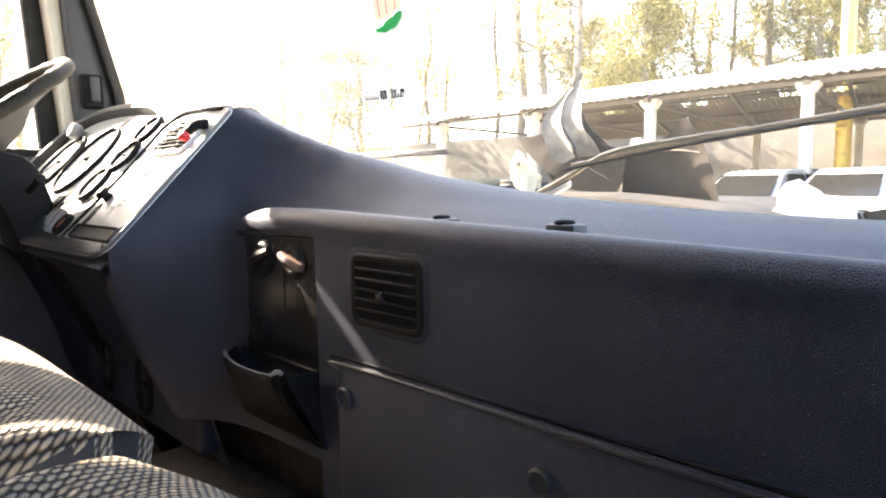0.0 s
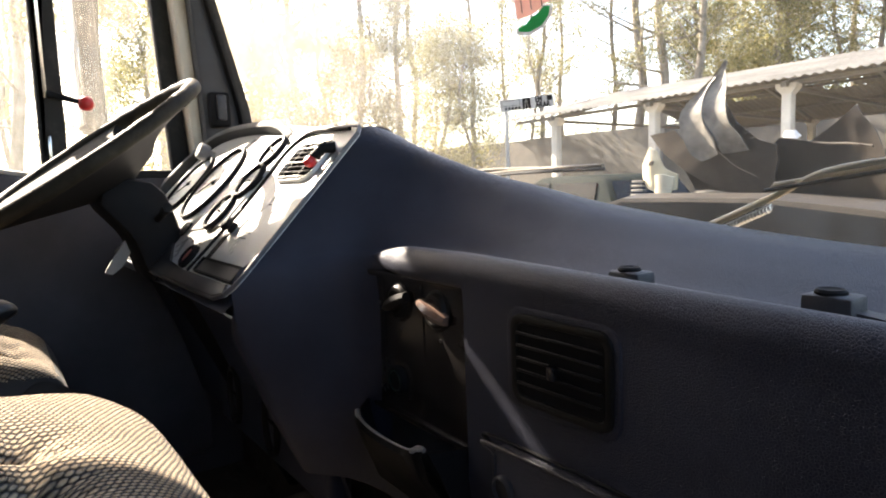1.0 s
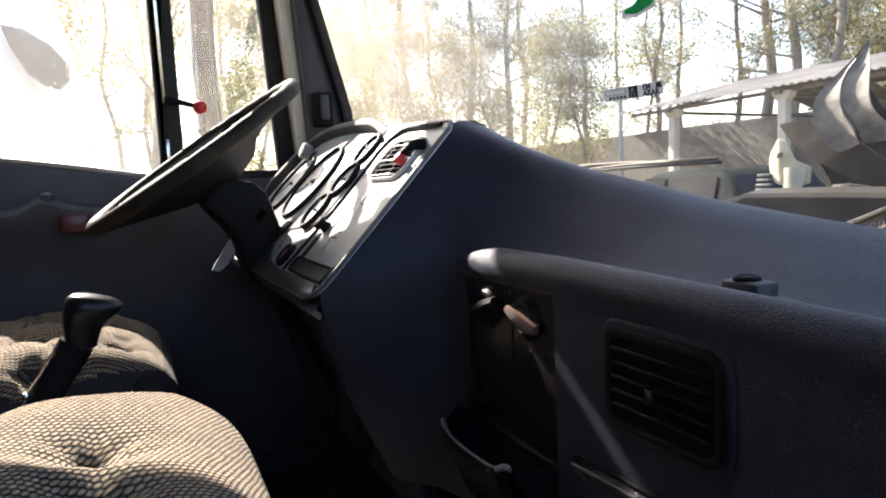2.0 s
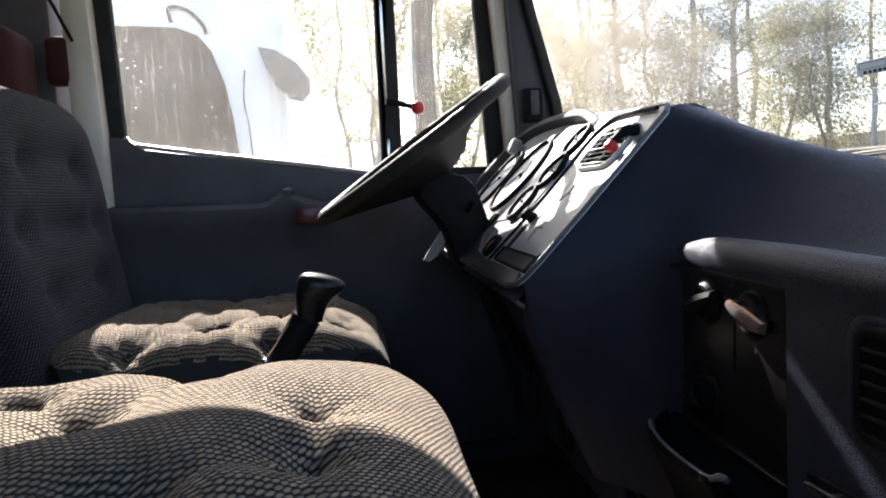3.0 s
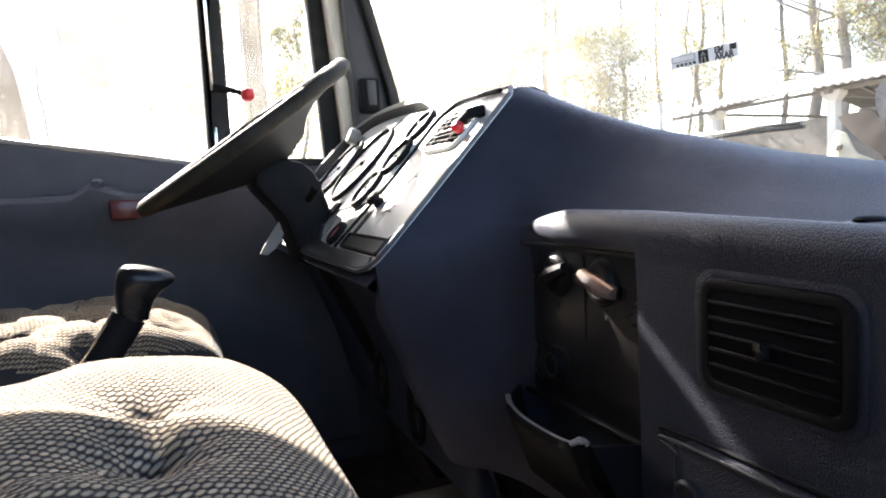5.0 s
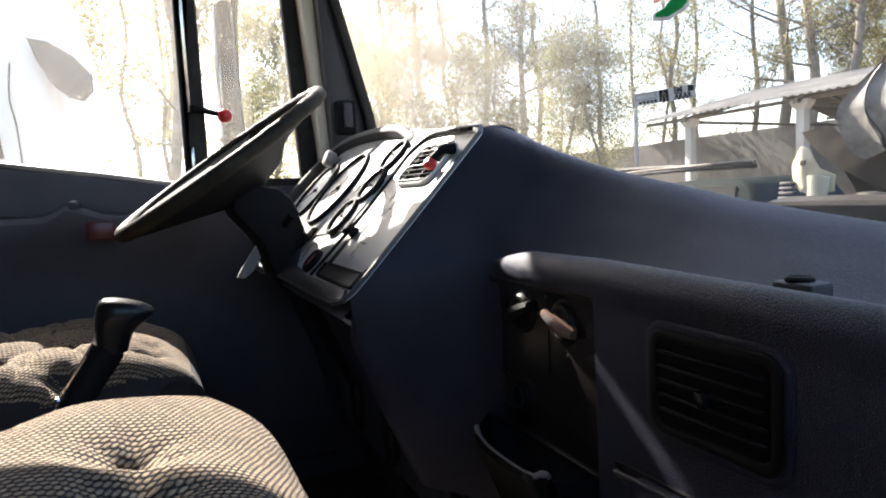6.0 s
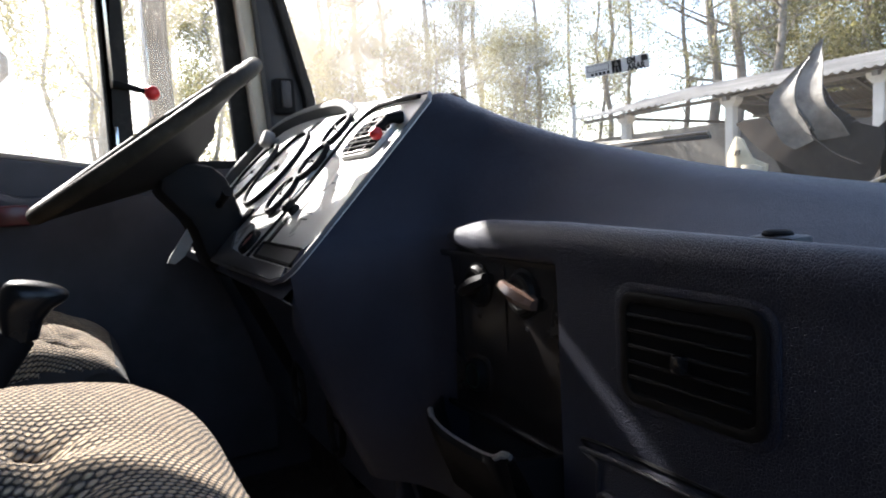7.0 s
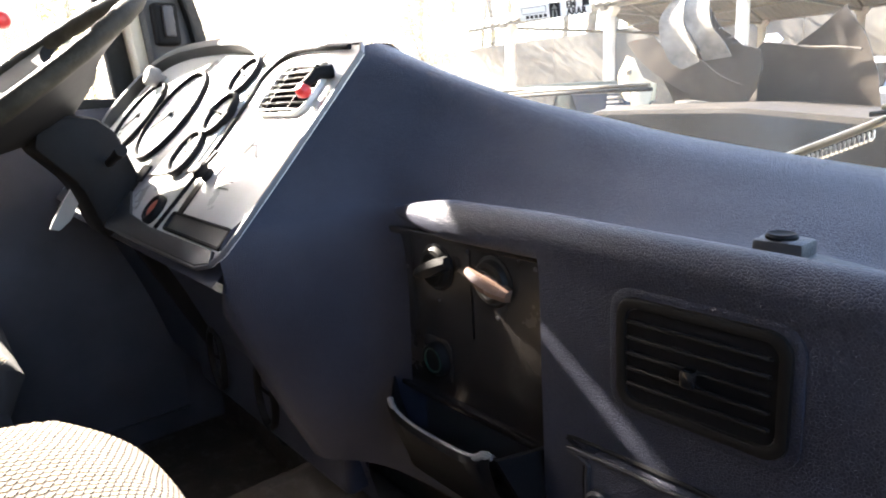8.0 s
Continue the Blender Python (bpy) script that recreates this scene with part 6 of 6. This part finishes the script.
def scrap(outline, dy, bow, material, name, label, seed, crease=0.0, thick=0.006, lean=0.0, rough=0.03, fine=0.03, shift=(-0.04, 0.045)):
    """A torn sheet with its outline in an upright plane, bowed and folded in depth."""
    pts = [Vector((x + shift[0], WY + dy, z + shift[1])) for x, z in outline]
    bm = bmesh.new()
    bm.faces.new([bm.verts.new(p) for p in pts])
    bmesh.ops.triangulate(bm, faces=bm.faces[:])
    for _ in range(4):
        bmesh.ops.subdivide_edges(bm, edges=[e for e in bm.edges if e.calc_length() > fine], cuts=1)
        bmesh.ops.triangulate(bm, faces=bm.faces[:])
    cx, cz = sum(p.x for p in pts) / len(pts), sum(p.z for p in pts) / len(pts)
    wx = max(abs(p.x - cx) for p in pts)
    for v in bm.verts:
        u = (v.co.x - cx) / wx
        v.co.y += bow * u * u + crease * abs(u + 0.6 * (v.co.z - cz)) + lean * (v.co.z - cz) + rough * noise.noise(v.co * 5 + Vector((seed, 0, 0))) + 1.3 * rough * abs(noise.noise(v.co * 6 + Vector((0, seed, 0)))) + 0.5 * rough * abs(noise.noise(v.co * 13 + Vector((0, seed, 7))))
    bmesh.ops.solidify(bm, geom=bm.faces[:], thickness=thick)
    part(name, bm, material, heap, label)


# curled bonnet, the wing on end, the folded roof and what lies between them
scrap([(-1.507, 2.142), (-1.45, 2.150), (-1.395, 2.149), (-1.335, 2.155), (-1.295, 2.10), (-1.22, 2.04), (-1.15, 2.05), (-1.09, 2.16), (-1.065, 2.272), (-1.048, 2.215), (-1.027, 2.168), (-0.977, 2.112), (-0.941, 2.083), (-0.877, 2.060), (-0.87, 1.99), (-0.90, 1.90), (-0.94, 1.84), (-1.073, 1.845), (-1.209, 1.900), (-1.319, 1.966), (-1.416, 2.035), (-1.47, 2.09)], 0.0, 0.05, WRECK, "bent_bonnet", "dark curled bonnet skin", 1, 0.0, 0.006, -0.25, 0.006, 0.03, (0, 0))
part("flange", tube([(-1.119, 2.74, 2.066), (-1.066, 2.745, 2.022), (-1.003, 2.755, 1.968), (-0.918, 2.765, 1.926)], [0.002, 0.003, 0.003, 0.002], 6, 20), WRECK, heap, "rolled edge of the bonnet")
scrap([(-1.34, 1.985), (-1.27, 2.03), (-1.15, 2.02), (-1.05, 2.03), (-0.95, 2.05), (-0.90, 2.02), (-0.90, 1.80), (-1.27, 1.80)], 0.10, -0.04, WRECK, "crushed_inner", "dark crushed inner panel", 31, 0.0, 0.006, 0.0, 0.02, 0.03, (0, 0))


def wing_leaf(left, right, under):
    """One leaf of the wing: leans back towards the tip and curls under towards the foot."""
    a, b = spline([(x, 0, z) for x, z in left], 24), spline([(x, 0, z) for x, z in right], 24)
    front = []
    for p, q in zip(a, b):
        row = []
        for k in range(9):
            v = p.lerp(q, k / 8)
            up = v.z - 2.22
            y = 2.73 + (0.18 * up + 0.5 * up * up if up > 0 else under * up * up) + 0.012 * math.sin(math.pi * k / 8) + 0.004 * noise.noise(v * 14)
            row.append((v.x, y, v.z))
        front.append(row + [(x, y + 0.005, z) for x, y, z in reversed(row)])
    return loft(front, closed=True, caps=True)


part("bent_wing", wing_leaf([(-1.090, 2.440), (-1.128, 2.376), (-1.191, 2.315), (-1.258, 2.249), (-1.275, 2.189), (-1.265, 2.120), (-1.237, 2.038), (-1.187, 2.001)], [(-1.087, 2.438), (-1.112, 2.385), (-1.146, 2.330), (-1.160, 2.265), (-1.158, 2.205), (-1.146, 2.150), (-1.115, 2.09), (-1.100, 2.03)], 0.9), PALE, heap, "pale torn wing standing on end", False)
part("wing_flank", wing_leaf([(-1.086, 2.438), (-1.110, 2.385), (-1.144, 2.330), (-1.158, 2.265), (-1.156, 2.205), (-1.144, 2.150), (-1.113, 2.09), (-1.098, 2.03)], [(-1.083, 2.436), (-1.068, 2.377), (-1.058, 2.330), (-1.052, 2.275), (-1.045, 2.22), (-1.030, 2.160), (-0.99, 2.10), (-0.97, 2.04)], 1.8), PALE, heap, "flank of the wing that curls into the bonnet", False)
part("wing_seam", tube([(-1.115, 2.765, 2.368), (-1.149, 2.748, 2.312), (-1.159, 2.735, 2.250), (-1.153, 2.731, 2.185), (-1.120, 2.745, 2.122), (-1.10, 2.77, 2.07)], 0.004, 6, 24), INK, heap, "dark folded seam of the wing")
scrap([(-0.99, 1.995), (-0.895, 2.089), (-0.84, 2.078), (-0.776, 2.066), (-0.68, 2.128), (-0.589, 2.195), (-0.572, 2.16), (-0.553, 2.127), (-0.525, 2.09), (-0.505, 2.03), (-0.479, 1.937), (-0.47, 1.80), (-0.705, 1.78), (-0.867, 1.80), (-1.019, 1.80)], 0.15, -0.06, WRECK, "bent_roof", "folded grey roof skin", 3, 0.0, 0.006, -0.28, 0.006, 0.03, (0, 0))
part("torn_edge", tube([(-0.897, 2.925, 2.089), (-0.84, 2.93, 2.079), (-0.776, 2.935, 2.068), (-0.68, 2.93, 2.130), (-0.590, 2.91, 2.196)], 0.0025, 6, 24), PALE, heap, "bright torn edge of the roof skin")
part("pressed_rib", tube([(-0.776, 2.93, 2.062), (-0.70, 2.925, 2.05), (-0.62, 2.915, 2.045), (-0.53, 2.90, 2.03)], 0.006, 6, 20), WRECK, heap)
WHITEBIT = surface("white_bumper_plastic", (0.62, 0.62, 0.60), 0.45, vary=0.15, scale=6, bump=0.2, depth=0.003)
bumper = thing("torn_bumper", "torn white bumper skin lying on the scrap heap", "bumper", (-0.2, 3.0, 1.7))
hold, heap = heap, bumper
scrap([(-0.29, 1.66), (-0.279, 1.745), (-0.24, 1.79), (-0.236, 1.845), (-0.20, 1.889), (-0.153, 1.91), (-0.12, 1.86), (-0.06, 1.84), (0.05, 1.83), (0.06, 1.74), (-0.05, 1.66), (-0.19, 1.62)], 0.2, 0.06, WHITEBIT, "skin", "", 14, 0.0, 0.012, 0.0, 0.06, 0.03, (0, 0))
heap = hold
scrap([(-1.22, 1.845), (-1.19, 1.868), (-1.13, 1.872), (-1.06, 1.862), (-1.02, 1.845), (-1.02, 1.79), (-1.22, 1.79)], -0.06, 0.02, PALE, "bumper_piece", "", 10, 0.0, 0.01, 0.0, 0.01, 0.03, (0, 0))
scrap([(-0.99, 2.085), (-0.975, 2.125), (-0.93, 2.128), (-0.905, 2.10), (-0.93, 2.075)], 0.30, 0.01, WHITEBIT, "white_shard", "small white shard behind the bonnet", 17, 0.0, 0.01, 0.0, 0.006, 0.03, (0, 0))
LAMP = surface("cracked_lamp_plastic", (0.52, 0.45, 0.31), 0.35, vary=0.3, scale=8, bump=0.2)
scrap([(-1.426, 2.077), (-1.396, 2.062), (-1.380, 2.02), (-1.362, 1.975), (-1.319, 1.944), (-1.323, 1.874), (-1.378, 1.862), (-1.440, 1.880), (-1.49, 1.92), (-1.521, 1.945), (-1.521, 1.988), (-1.47, 2.03)], -0.08, 0.04, LAMP, "headlamp", "pale yellowed cracked headlamp", 6, 0.03, 0.012, 0.0, 0.008, 0.03, (0, 0))
scrap([(-1.43, 1.92), (-1.40, 1.945), (-1.35, 1.95), (-1.307, 1.935), (-1.31, 1.88), (-1.33, 1.84), (-1.41, 1.84)], -0.09, 0.05, surface("clear_lamp_glass", (0.42, 0.38, 0.29), 0.2, vary=0.2), "lamp_glass", "pale lamp glass", 9, 0.0, 0.012, 0.0, 0.004, 0.03, (0, 0))
for k in range(4):
    part("rib", block((-1.535 + 0.003 * k, 2.70, 1.845 + 0.022 * k), (-1.455 - 0.003 * k, 2.735, 1.857 + 0.022 * k), 0.004), PALE, heap)
scrap([(-1.425, 1.99), (-1.40, 1.995), (-1.395, 2.015), (-1.418, 2.012)], -0.10, 0.0, WRECK, "lamp_socket", "", 7, 0.0, 0.006, 0.0, 0.0, 0.03, (0, 0))
